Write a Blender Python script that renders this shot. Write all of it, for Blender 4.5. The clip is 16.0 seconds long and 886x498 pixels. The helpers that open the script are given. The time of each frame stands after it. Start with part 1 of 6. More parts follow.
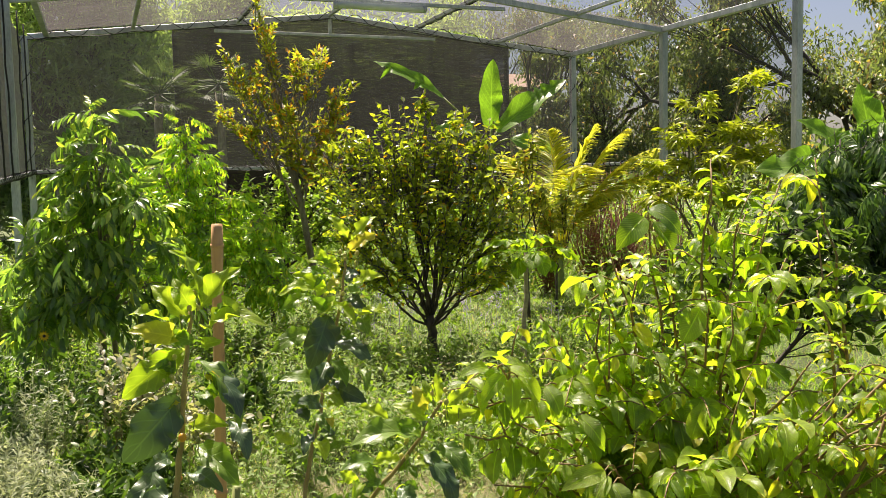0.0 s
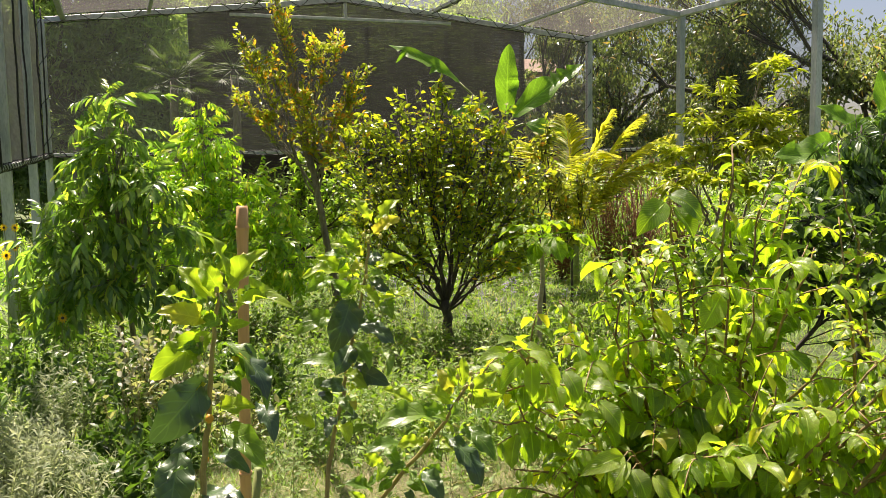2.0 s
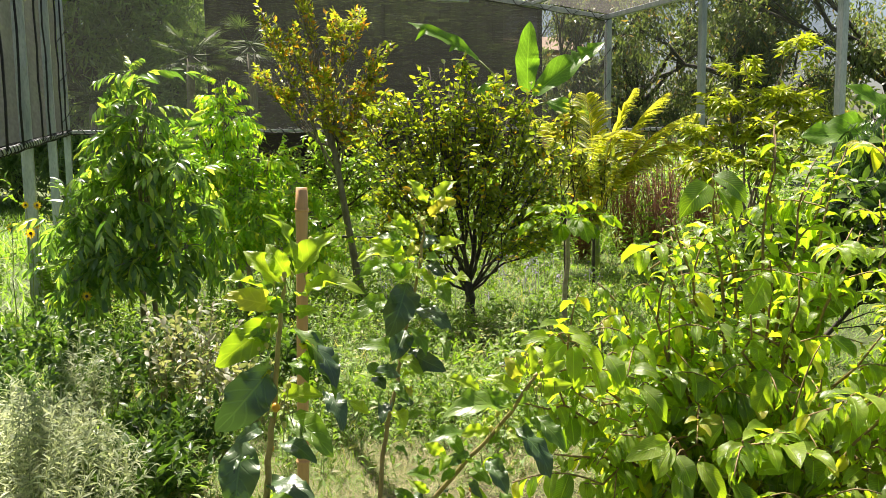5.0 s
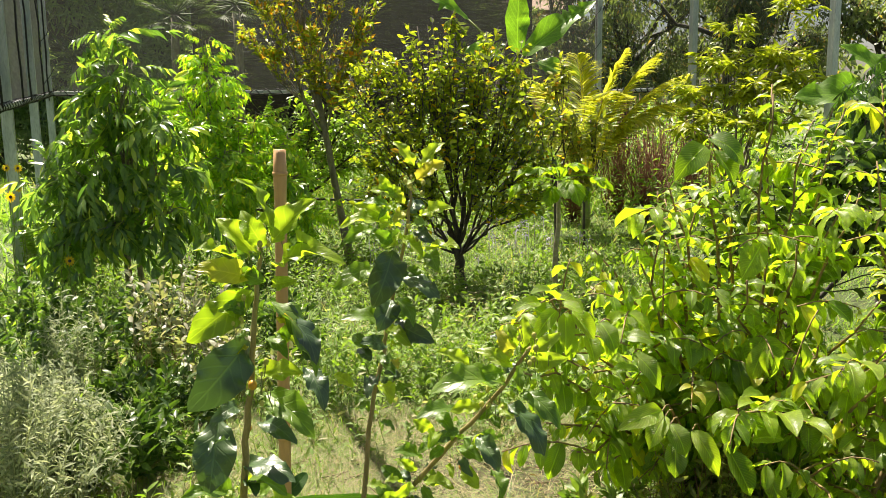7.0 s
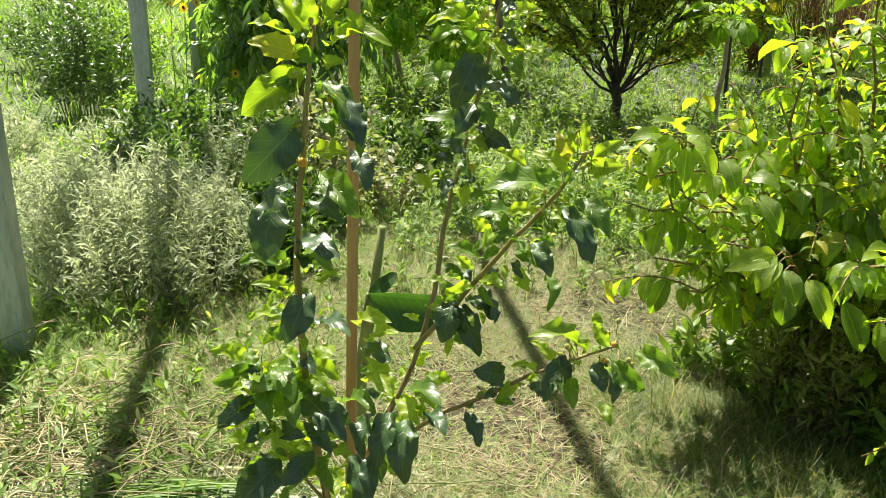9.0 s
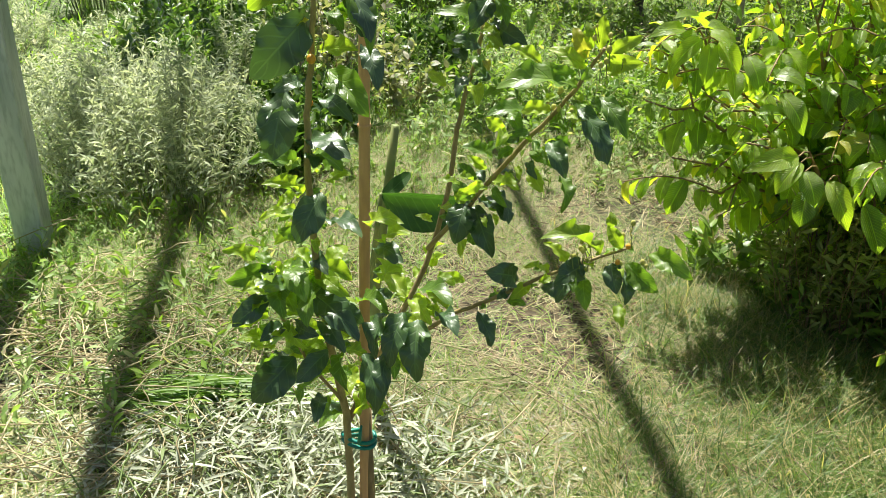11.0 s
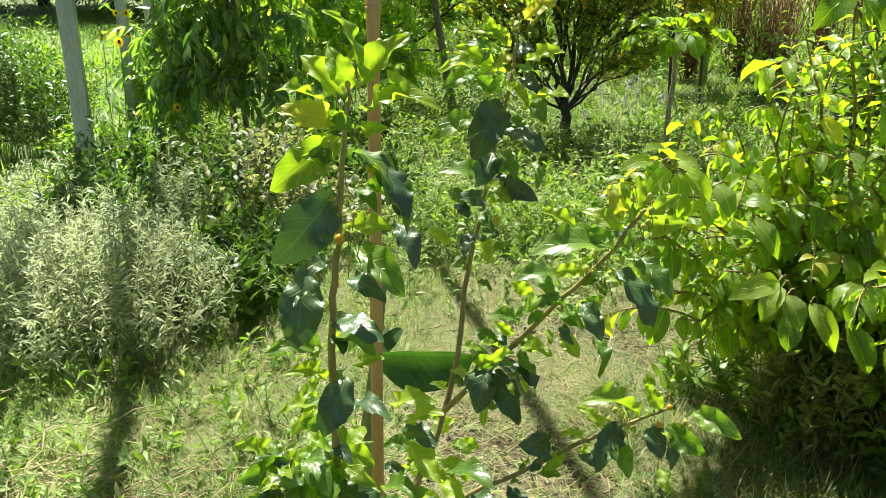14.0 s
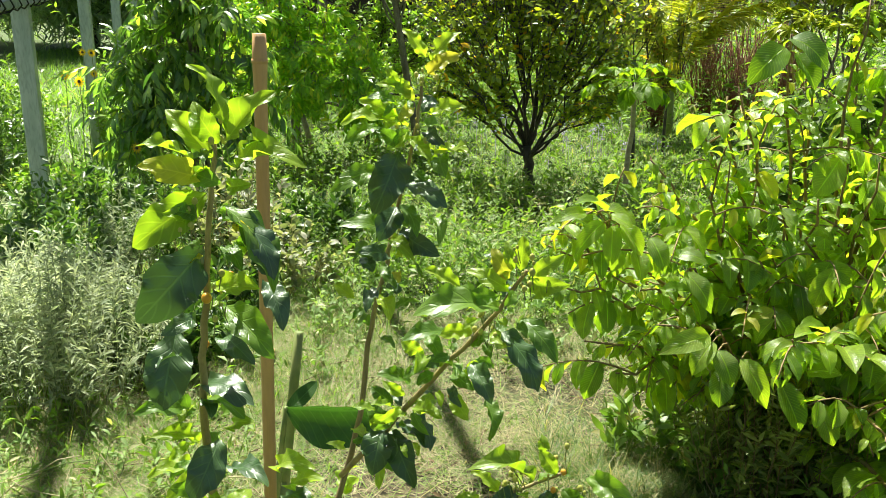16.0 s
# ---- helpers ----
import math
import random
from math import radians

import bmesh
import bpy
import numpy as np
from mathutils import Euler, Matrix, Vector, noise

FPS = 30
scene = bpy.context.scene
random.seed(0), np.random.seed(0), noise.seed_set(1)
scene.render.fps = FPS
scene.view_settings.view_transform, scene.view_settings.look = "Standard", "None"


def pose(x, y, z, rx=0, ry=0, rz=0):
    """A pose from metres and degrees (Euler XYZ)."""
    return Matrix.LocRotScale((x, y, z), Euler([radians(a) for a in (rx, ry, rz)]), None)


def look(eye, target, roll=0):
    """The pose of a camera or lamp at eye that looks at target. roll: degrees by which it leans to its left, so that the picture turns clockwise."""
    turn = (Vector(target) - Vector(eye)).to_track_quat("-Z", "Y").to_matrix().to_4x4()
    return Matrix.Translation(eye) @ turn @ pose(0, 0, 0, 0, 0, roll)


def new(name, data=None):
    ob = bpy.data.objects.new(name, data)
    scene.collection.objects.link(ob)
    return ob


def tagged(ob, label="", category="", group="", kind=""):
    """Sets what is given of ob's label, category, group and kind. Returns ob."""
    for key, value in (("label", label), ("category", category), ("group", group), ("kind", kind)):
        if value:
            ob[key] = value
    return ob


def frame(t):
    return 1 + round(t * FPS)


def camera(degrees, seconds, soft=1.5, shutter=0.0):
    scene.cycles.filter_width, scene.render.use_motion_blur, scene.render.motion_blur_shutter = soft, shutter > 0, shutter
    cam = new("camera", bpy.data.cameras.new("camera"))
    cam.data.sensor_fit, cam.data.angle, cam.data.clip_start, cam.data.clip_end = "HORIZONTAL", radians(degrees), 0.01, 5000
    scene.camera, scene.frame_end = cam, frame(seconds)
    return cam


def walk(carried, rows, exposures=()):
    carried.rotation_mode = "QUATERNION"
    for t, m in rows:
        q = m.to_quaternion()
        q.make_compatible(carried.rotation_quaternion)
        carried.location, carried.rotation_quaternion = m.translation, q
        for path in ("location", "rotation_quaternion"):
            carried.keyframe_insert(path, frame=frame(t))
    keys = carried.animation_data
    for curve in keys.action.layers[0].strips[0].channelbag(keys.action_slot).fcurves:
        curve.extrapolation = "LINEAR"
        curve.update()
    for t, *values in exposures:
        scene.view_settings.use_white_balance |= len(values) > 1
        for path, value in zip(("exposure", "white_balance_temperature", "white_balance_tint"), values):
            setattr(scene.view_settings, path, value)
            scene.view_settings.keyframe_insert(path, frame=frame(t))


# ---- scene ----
cam = camera(53.64, 16.0, soft=0.6)
PATH = [
    (0, pose(0.010, 0.004, 1.650, 85.25, 1.21, -1.16)),
    (0.5, pose(0.005, 0.003, 1.647, 85.16, 1.42, -0.98)),
    (1, pose(-0.004, 0.019, 1.641, 85.00, 1.39, -0.86)),
    (1.5, pose(-0.012, 0.005, 1.649, 84.70, 1.25, -0.52)),
    (2, pose(-0.013, 0.012, 1.646, 84.31, 0.94, -0.27)),
    (2.5, pose(-0.010, -0.011, 1.642, 83.90, 0.79, -0.04)),
    (3, pose(-0.007, -0.029, 1.638, 83.63, 0.71, 0.16)),
    (3.5, pose(-0.004, -0.039, 1.635, 83.37, 0.76, 0.32)),
    (4, pose(-0.006, -0.032, 1.634, 83.28, 0.82, 0.41)),
    (4.5, pose(-0.046, 0.002, 1.642, 82.93, 0.76, 0.57)),
    (4.7, pose(-0.076, 0.028, 1.646, 82.95, 0.75, 0.60)),
    (6.8, pose(-0.165, 0.154, 1.661, 82.07, 0.32, -0.46)),
    (7, pose(-0.107, 0.155, 1.646, 80.47, 0.75, -0.15)),
    (7.5, pose(0.019, 0.177, 1.610, 75.98, 0.36, 5.36)),
    (8, pose(0.069, 0.156, 1.588, 73.69, 0.32, 9.51)),
    (8.2, pose(0.072, 0.155, 1.583, 72.67, -0.06, 10.20)),
    (8.5, pose(0.073, 0.147, 1.575, 72.04, -0.28, 10.76)),
    (9, pose(0.074, 0.162, 1.572, 70.20, -1.13, 11.67)),
    (9.5, pose(0.072, 0.172, 1.567, 67.43, -1.46, 12.14)),
    (9.7, pose(0.074, 0.174, 1.566, 66.12, -1.49, 12.30)),
    (11.8, pose(0.078, 0.195, 1.577, 63.46, -0.48, 13.05)),
    (12, pose(0.057, 0.213, 1.583, 63.66, -0.26, 12.88)),
    (12.5, pose(-0.010, 0.250, 1.596, 64.96, 0.22, 12.37)),
    (13, pose(-0.065, 0.269, 1.605, 68.46, 0.52, 10.25)),
    (13.5, pose(-0.098, 0.275, 1.611, 70.27, 0.63, 8.26)),
    (14, pose(-0.111, 0.277, 1.612, 71.18, 0.61, 6.75)),
    (14.5, pose(-0.118, 0.281, 1.608, 71.82, 0.43, 5.76)),
    (15, pose(-0.111, 0.286, 1.610, 72.38, 0.37, 5.25)),
    (15.5, pose(-0.058, 0.312, 1.614, 72.99, 0.04, 5.27)),
    (16, pose(0.024, 0.330, 1.626, 73.91, -0.52, 5.61)),
]
# the white balance drifts from warm to greener
walk(cam, PATH, [(0, 1.69, 6850, 23), (2.2, 1.76, 6850, 21), (3.0, 1.84, 6600, 16), (4.7, 1.84, 6600, 16), (7.5, 1.79, 6850, 14), (9.5, 1.72, 6300, 11), (12.5, 1.7, 6150, 13), (14.0, 1.79, 6350, 4), (16, 1.81, 6300, 2)])

# ---- light ----
SUN_DIR = Vector((-1.06, 2.165, 4.3)).normalized()
world = bpy.data.worlds.new("sky")
scene.world = world
world.use_nodes = True
sky = world.node_tree.nodes.new("ShaderNodeTexSky")
sky.sky_type, sky.sun_disc = "NISHITA", False
sky.sun_elevation = math.asin(SUN_DIR.z)
sky.sun_rotation = math.atan2(SUN_DIR.x, SUN_DIR.y)
sky.dust_density = 2.0
back = world.node_tree.nodes["Background"]
back.inputs[1].default_value = 0.034
world.node_tree.links.new(sky.outputs[0], back.inputs[0])
lamp = bpy.data.lights.new("sun", "SUN")
lamp.energy, lamp.angle, lamp.color = 5.0, radians(0.53), (1.0, 0.94, 0.8)
new("sun", lamp).matrix_world = look(SUN_DIR * 50, (0, 0, 0))


# ---- materials ----
def shader(name):
    m = bpy.data.materials.new(name)
    m.use_nodes = True
    nt = m.node_tree
    nt.nodes.clear()
    return m, nt, nt.nodes.new("ShaderNodeOutputMaterial")


def node(nt, kind, **values):
    n = nt.nodes.new(kind)
    for key, value in values.items():
        n.inputs[key.replace("_", " ")].default_value = value
    return n


def mixcol(nt, a, b, fac):
    n = nt.nodes.new("ShaderNodeMix")
    n.data_type = "RGBA"
    for sock, v in ((n.inputs[0], fac), (n.inputs[6], a), (n.inputs[7], b)):
        if isinstance(v, bpy.types.NodeSocket):
            nt.links.new(v, sock)
        else:
            sock.default_value = (*v, 1) if isinstance(v, tuple) else v
    return n.outputs[2]


def remap(nt, value, a, b, c=0.0, d=1.0):
    n = nt.nodes.new("ShaderNodeMapRange")
    n.inputs[1].default_value, n.inputs[2].default_value = a, b
    n.inputs[3].default_value, n.inputs[4].default_value = c, d
    nt.links.new(value, n.inputs[0])
    return n.outputs[0]


def calc(nt, op, a, b=0.0):
    n = nt.nodes.new("ShaderNodeMath")
    n.operation = op
    for sock, v in ((n.inputs[0], a), (n.inputs[1], b)):
        if isinstance(v, bpy.types.NodeSocket):
            nt.links.new(v, sock)
        else:
            sock.default_value = v
    return n.outputs[0]


def grain(nt, scale, detail=4.0, stretch=None, space="Object"):
    tc = nt.nodes.new("ShaderNodeTexCoord")
    out = tc.outputs[space]
    if stretch:
        mp = nt.nodes.new("ShaderNodeMapping")
        mp.inputs["Scale"].default_value = stretch
        nt.links.new(out, mp.inputs[0])
        out = mp.outputs[0]
    n = node(nt, "ShaderNodeTexNoise", Scale=scale, Detail=detail)
    nt.links.new(out, n.inputs["Vector"])
    return n.outputs["Fac"]


def leaf_material(name, dark, light, trans=0.42, rough=0.42, other=None, share=0.0, veins=0.0, single=False, wax=0.5, glow=None, ribs=62.0, relief=0.5):
    """A living leaf: gloss above, light coming through, colours varied leaf by leaf, veins along uv."""
    m, nt, out = shader(name)
    if single:
        rnd = nt.nodes.new("ShaderNodeObjectInfo").outputs["Random"]
    else:
        rnd = nt.nodes.new("ShaderNodeNewGeometry").outputs["Random Per Island"]
    col = mixcol(nt, dark, light, rnd)
    blotch = remap(nt, grain(nt, 1.6 if single else 40.0, 3.0), 0.35, 0.7)
    col = mixcol(nt, col, tuple(c * 0.72 for c in dark), calc(nt, "MULTIPLY", blotch, 0.5))
    if other:
        second = calc(nt, "FRACT", calc(nt, "MULTIPLY", rnd, 37.7))
        col = mixcol(nt, col, other, calc(nt, "LESS_THAN", second, share))
    bump_in = None
    if veins:
        uv = nt.nodes.new("ShaderNodeUVMap")
        sep = nt.nodes.new("ShaderNodeSeparateXYZ")
        nt.links.new(uv.outputs[0], sep.inputs[0])
        off = calc(nt, "ABSOLUTE", calc(nt, "SUBTRACT", sep.outputs[0], 0.5))
        wave = calc(nt, "SINE", calc(nt, "MULTIPLY", calc(nt, "SUBTRACT", sep.outputs[1], calc(nt, "MULTIPLY", off, 0.55)), ribs))
        side = remap(nt, wave, 0.8, 1.0)
        rib = remap(nt, off, 0.012, 0.035, 1.0, 0.0)
        vein = calc(nt, "MAXIMUM", rib, calc(nt, "MULTIPLY", side, 0.55))
        col = mixcol(nt, col, tuple(min(1.0, c * 2.2 + 0.03) for c in light), calc(nt, "MULTIPLY", vein, veins))
        bump_in = vein
    p = node(nt, "ShaderNodeBsdfPrincipled", Roughness=rough)
    p.inputs["Specular IOR Level"].default_value = wax
    nt.links.new(col, p.inputs["Base Color"])
    bump = node(nt, "ShaderNodeBump", Strength=relief, Distance=0.0025)
    height = grain(nt, 90.0, 2.0)
    if bump_in:
        height = calc(nt, "SUBTRACT", calc(nt, "MULTIPLY", grain(nt, 6.0 if single else 60.0, 3.0), 1.5), bump_in)
    nt.links.new(height, bump.inputs["Height"])
    nt.links.new(bump.outputs[0], p.inputs["Normal"])
    tr = nt.nodes.new("ShaderNodeBsdfTranslucent")
    gl = glow or (0.92, 1.0, 0.38)
    warm = nt.nodes.new("ShaderNodeMix")
    warm.data_type, warm.blend_type = "RGBA", "MULTIPLY"
    warm.inputs[0].default_value = 1.0
    nt.links.new(col, warm.inputs[6])
    warm.inputs[7].default_value = (gl[0] * 2.2, gl[1] * 2.2, gl[2] * 2.2, 1)
    nt.links.new(warm.outputs[2], tr.inputs[0])
    mx = nt.nodes.new("ShaderNodeMixShader")
    mx.inputs[0].default_value = trans
    nt.links.new(p.outputs[0], mx.inputs[1])
    nt.links.new(tr.outputs[0], mx.inputs[2])
    nt.links.new(mx.outputs[0], out.inputs[0])
    return m


def solid_material(name, a, b, scale=8.0, rough=0.6, metal=0.0, bump=0.3, stretch=None, spread=(0.3, 0.7), fine=0.0):
    m, nt, out = shader(name)
    g = grain(nt, scale, 6.0, stretch)
    col = mixcol(nt, a, b, remap(nt, g, *spread))
    if fine:
        col = mixcol(nt, col, tuple(c * 0.55 for c in a), calc(nt, "MULTIPLY", remap(nt, grain(nt, scale * 9, 3.0, stretch), 0.45, 0.7), fine))
    p = node(nt, "ShaderNodeBsdfPrincipled", Roughness=rough, Metallic=metal)
    nt.links.new(col, p.inputs["Base Color"])
    bp = node(nt, "ShaderNodeBump", Strength=bump, Distance=0.004)
    nt.links.new(grain(nt, scale * 4, 4.0, stretch), bp.inputs["Height"])
    nt.links.new(bp.outputs[0], p.inputs["Normal"])
    nt.links.new(p.outputs[0], out.inputs[0])
    return m


def cloth_material(name, colour, cover, thread=(1, 1, 1), glow=0.4):
    """Knitted shade cloth: threads with daylight between them, so part of the light passes straight through."""
    m, nt, out = shader(name)
    band = grain(nt, 3.0, 5.0, thread)
    col = mixcol(nt, tuple(c * 0.75 for c in colour), colour, remap(nt, band, 0.3, 0.7))
    d = nt.nodes.new("ShaderNodeBsdfDiffuse")
    t = nt.nodes.new("ShaderNodeBsdfTranslucent")
    nt.links.new(col, d.inputs[0])
    nt.links.new(col, t.inputs[0])
    body = nt.nodes.new("ShaderNodeMixShader")
    body.inputs[0].default_value = glow
    nt.links.new(d.outputs[0], body.inputs[1])
    nt.links.new(t.outputs[0], body.inputs[2])
    gap = nt.nodes.new("ShaderNodeBsdfTransparent")
    mx = nt.nodes.new("ShaderNodeMixShader")
    nt.links.new(remap(nt, grain(nt, 5.0, 6.0, thread), 0.3, 0.7, cover - 0.07, cover + 0.07), mx.inputs[0])
    nt.links.new(gap.outputs[0], mx.inputs[1])
    nt.links.new(body.outputs[0], mx.inputs[2])
    nt.links.new(mx.outputs[0], out.inputs[0])
    return m


STEEL = solid_material("galvanised_steel", (0.34, 0.38, 0.39), (0.6, 0.62, 0.62), 9.0, 0.4, 0.3, 0.2, (1, 1, 0.22), fine=0.45)
CORD = solid_material("black_cord", (0.012, 0.012, 0.014), (0.03, 0.03, 0.03), 60.0, 0.8)
ROOF_CLOTH = cloth_material("roof_shade_cloth", (0.12, 0.115, 0.12), 0.3, (0.6, 5, 1), 0.3)
# the roof cloth again, its paler look at a grazing angle coloured in
GRAZING_ROOF_CLOTH = cloth_material("grazing_view_roof_cloth", (0.19, 0.18, 0.18), 0.62, (0.6, 5, 1), 0.35)
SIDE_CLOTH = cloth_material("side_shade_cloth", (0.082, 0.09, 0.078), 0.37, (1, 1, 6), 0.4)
# the side cloth again; its dense pale look seen aslant is coloured in
GRAZING_WALL_CLOTH = cloth_material("grazing_view_wall_cloth", (0.3, 0.29, 0.28), 0.74, (1, 1, 6), 0.4)
DENSE_CLOTH = cloth_material("dense_shade_cloth", (0.03, 0.027, 0.023), 0.95, (0.5, 0.5, 9), 0.1)
BARK = solid_material("bark", (0.16, 0.13, 0.1), (0.34, 0.3, 0.24), 30.0, 0.85, 0, 0.7, (1, 1, 0.35), fine=0.5)
DARK_BARK = solid_material("dark_bark", (0.035, 0.028, 0.022), (0.1, 0.085, 0.07), 30.0, 0.85, 0, 0.7, (1, 1, 0.35), fine=0.5)
PALE_BARK = solid_material("pale_bark", (0.3, 0.25, 0.17), (0.46, 0.4, 0.29), 30.0, 0.8, 0, 0.5, (1, 1, 2.5), fine=0.3)
TWIG = solid_material("brown_twig", (0.17, 0.11, 0.045), (0.32, 0.22, 0.1), 40.0, 0.7, 0, 0.4, (1, 1, 0.4))
GREEN_STEM = solid_material("green_stem", (0.16, 0.22, 0.06), (0.3, 0.32, 0.1), 20.0, 0.55)
BAMBOO = solid_material("bamboo", (0.54, 0.29, 0.12), (0.68, 0.41, 0.2), 18.0, 0.5, 0, 0.2, (1, 1, 0.12), fine=0.2)


# ---- geometry ----
def norm(a):
    return a / np.maximum(np.linalg.norm(a, axis=-1, keepdims=True), 1e-9)


def leaf_shape(rows=5, fold=0.25, droop=0.15, wave=0.0, phase=0.0, belly=0.45, point=0.9, cross=1, curl=0.0, start=0.04, freq=15.0):
    """A leaf of length 1 along y and width 1 across x, facing z; its fourth value is the rise that goes with the width. cross: facets on either side of the rib."""
    s = np.linspace(0, 1, rows + 1)
    w = 0.5 * np.sin(np.pi * np.clip(s, 0, 1) ** (math.log(0.5) / math.log(belly))) ** point
    w = np.maximum(w, 0.012)
    w[0] = start
    k = np.linspace(-1, 1, 2 * cross + 1)
    S, K = np.meshgrid(s, k, indexing="ij")
    W = np.repeat(w[:, None], len(k), 1)
    X = W * K
    if wave:
        X = X * (1 + 0.5 * wave * np.sin(S * freq * 1.6 + 1.7 * phase + 2 * np.sign(K)) * np.abs(K))
    F = fold * W * np.abs(K) + 2.4 * wave * np.abs(K) ** 2 * (np.sin(S * freq + phase + 1.6 * K) + 0.8 * np.sin(S * freq * 0.47 + 2.3 * phase + 2.2 * np.sign(K))) * np.minimum(1, W * 4)
    Z = -droop * S ** 2
    Y = S - 0.5 * droop ** 2 * S ** 2
    if curl:
        Z = Z - curl * np.maximum(0, S - 0.6) ** 2 * 4
        Y = Y - curl * np.maximum(0, S - 0.6) ** 2
    v = np.stack([X, Y, Z, F], -1).reshape(-1, 4)
    uv = np.stack([0.5 + 0.5 * K, S], -1).reshape(-1, 2)
    n = len(k)
    f = [[r * n + c, r * n + c + 1, (r + 1) * n + c + 1, (r + 1) * n + c] for r in range(rows) for c in range(n - 1)]
    return v, np.array(f), uv


def fixed(shape, ratio):
    """A leaf shape for a mesh of its own that will be scaled to that width by length, its tip laid on the y axis."""
    v, f, u = shape
    v = np.column_stack([v[:, :2], v[:, 2] + v[:, 3] * ratio])
    end = v[u[:, 1] > 0.999].mean(0)
    turn, reach = math.atan2(end[2], end[1]), math.hypot(end[1], end[2])
    y, z = v[:, 1] * math.cos(turn) + v[:, 2] * math.sin(turn), v[:, 2] * math.cos(turn) - v[:, 1] * math.sin(turn)
    return np.column_stack([v[:, 0], y / reach, z / reach]), f, u


def basis(d, up):
    """Turns (N,3,3) whose y runs along d and whose z is near up."""
    d = norm(d)
    x = np.cross(d, up)
    bad = np.linalg.norm(x, axis=1) < 1e-3
    x[bad] = np.cross(d[bad], np.array([1.0, 0.3, 0.2]))
    x = norm(x)
    z = np.cross(x, d)
    return np.stack([x, d, z], -1)


class Geo:
    """Vertices, quads and uv gathered for one mesh."""

    def __init__(self):
        self.v, self.f, self.u, self.n = [], [], [], 0

    def add(self, v, f, u=None):
        v = np.asarray(v, float)
        self.v.append(v)
        self.f.append(np.asarray(f) + self.n)
        self.u.append(np.zeros((len(v), 2)) if u is None else u)
        self.n += len(v)
        return self

    def leaves(self, shapes, at, d, up, length, width, rng):
        at, d, up = np.asarray(at, float), np.asarray(d, float), np.asarray(up, float)
        if len(at) == 0:
            return self
        B = basis(d, up)
        L, W = np.broadcast_to(length, len(at)), np.broadcast_to(width, len(at))
        pick = rng.integers(0, len(shapes), len(at))
        for i, (v, f, u) in enumerate(shapes):
            k = np.where(pick == i)[0]
            if len(k) == 0:
                continue
            S = np.stack([W[k], L[k], L[k]], -1)
            local = v[None, :, :3] * S[:, None, :]
            if v.shape[1] > 3:
                local[:, :, 2] += v[None, :, 3] * W[k][:, None]
            pts = np.einsum("nij,nmj->nmi", B[k], local) + at[k][:, None, :]
            ff = f[None] + (np.arange(len(k)) * len(v))[:, None, None]
            self.add(pts.reshape(-1, 3), ff.reshape(-1, f.shape[1]), np.tile(u, (len(k), 1)))
        return self

    def tube(self, pts, radii, sides=6):
        pts = np.asarray(pts, float)
        r = np.broadcast_to(radii, len(pts)) if np.ndim(radii) == 0 or len(radii) == len(pts) else np.linspace(radii[0], radii[1], len(pts))
        t = norm(np.gradient(pts, axis=0))
        ref = np.array([0.31, 0.95, 0.05]) if abs(t[0][1]) < 0.9 else np.array([1.0, 0.1, 0.0])
        x = norm(np.cross(t, ref))
        y = np.cross(t, x)
        a = np.linspace(0, 2 * np.pi, sides, endpoint=False)
        ring = np.cos(a)[None, :, None] * x[:, None] + np.sin(a)[None, :, None] * y[:, None]
        v = (pts[:, None] + ring * r[:, None, None]).reshape(-1, 3)
        f = [[i * sides + j, i * sides + (j + 1) % sides, (i + 1) * sides + (j + 1) % sides, (i + 1) * sides + j]
             for i in range(len(pts) - 1) for j in range(sides)]
        cap = len(v)
        v = np.vstack([v, pts[-1], pts[0]])
        e = (len(pts) - 1) * sides
        f += [[e + j, e + (j + 1) % sides, cap, cap] for j in range(sides)]
        f += [[(j + 1) % sides, j, cap + 1, cap + 1] for j in range(sides)]
        u = np.stack([np.zeros(len(v)), np.zeros(len(v))], -1)
        return self.add(v, f, u)

    def box(self, c, half, m=None):
        k = np.array([[x, y, z] for x in (-1, 1) for y in (-1, 1) for z in (-1, 1)], float) * np.asarray(half)
        if m is not None:
            k = k @ np.asarray(m).T
        return self.add(k + np.asarray(c), [[0, 1, 3, 2], [4, 6, 7, 5], [0, 4, 5, 1], [2, 3, 7, 6], [0, 2, 6, 4], [1, 5, 7, 3]])

    def beam(self, a, b, w, h, up=(0, 0, 1), bevel=0.006):
        """A hollow-section bar from a to b with softened edges."""
        a, b = np.asarray(a, float), np.asarray(b, float)
        d = norm((b - a)[None])[0]
        x = norm(np.cross(d, np.asarray(up, float))[None])[0]
        y = np.cross(x, d)
        prof = []
        for sx, sy in ((1, 1), (-1, 1), (-1, -1), (1, -1)):
            one, two = (sx * (w / 2 - bevel), sy * h / 2), (sx * w / 2, sy * (h / 2 - bevel))
            prof += [two, one] if sx * sy > 0 else [one, two]
        ring = np.array([p * x + q * y for p, q in prof])
        v = np.vstack([ring + a, ring + b, a, b])
        n = len(prof)
        f = [[i, (i + 1) % n, n + (i + 1) % n, n + i] for i in range(n)]
        f += [[(i + 1) % n, i, 2 * n, 2 * n] for i in range(n)] + [[n + i, n + (i + 1) % n, 2 * n + 1, 2 * n + 1] for i in range(n)]
        return self.add(v, f)

    def mesh(self, name, origin=(0, 0, 0), smooth=True):
        me = bpy.data.meshes.new(name)
        if not self.v:
            return me
        v = np.vstack(self.v) - np.asarray(origin)
        u = np.vstack(self.u)
        f = np.vstack(self.f)
        tri = f[:, 2] == f[:, 3]
        quad, tris = f[~tri], f[tri][:, :3]
        loops = np.concatenate([quad.ravel(), tris.ravel()]).astype(np.int32)
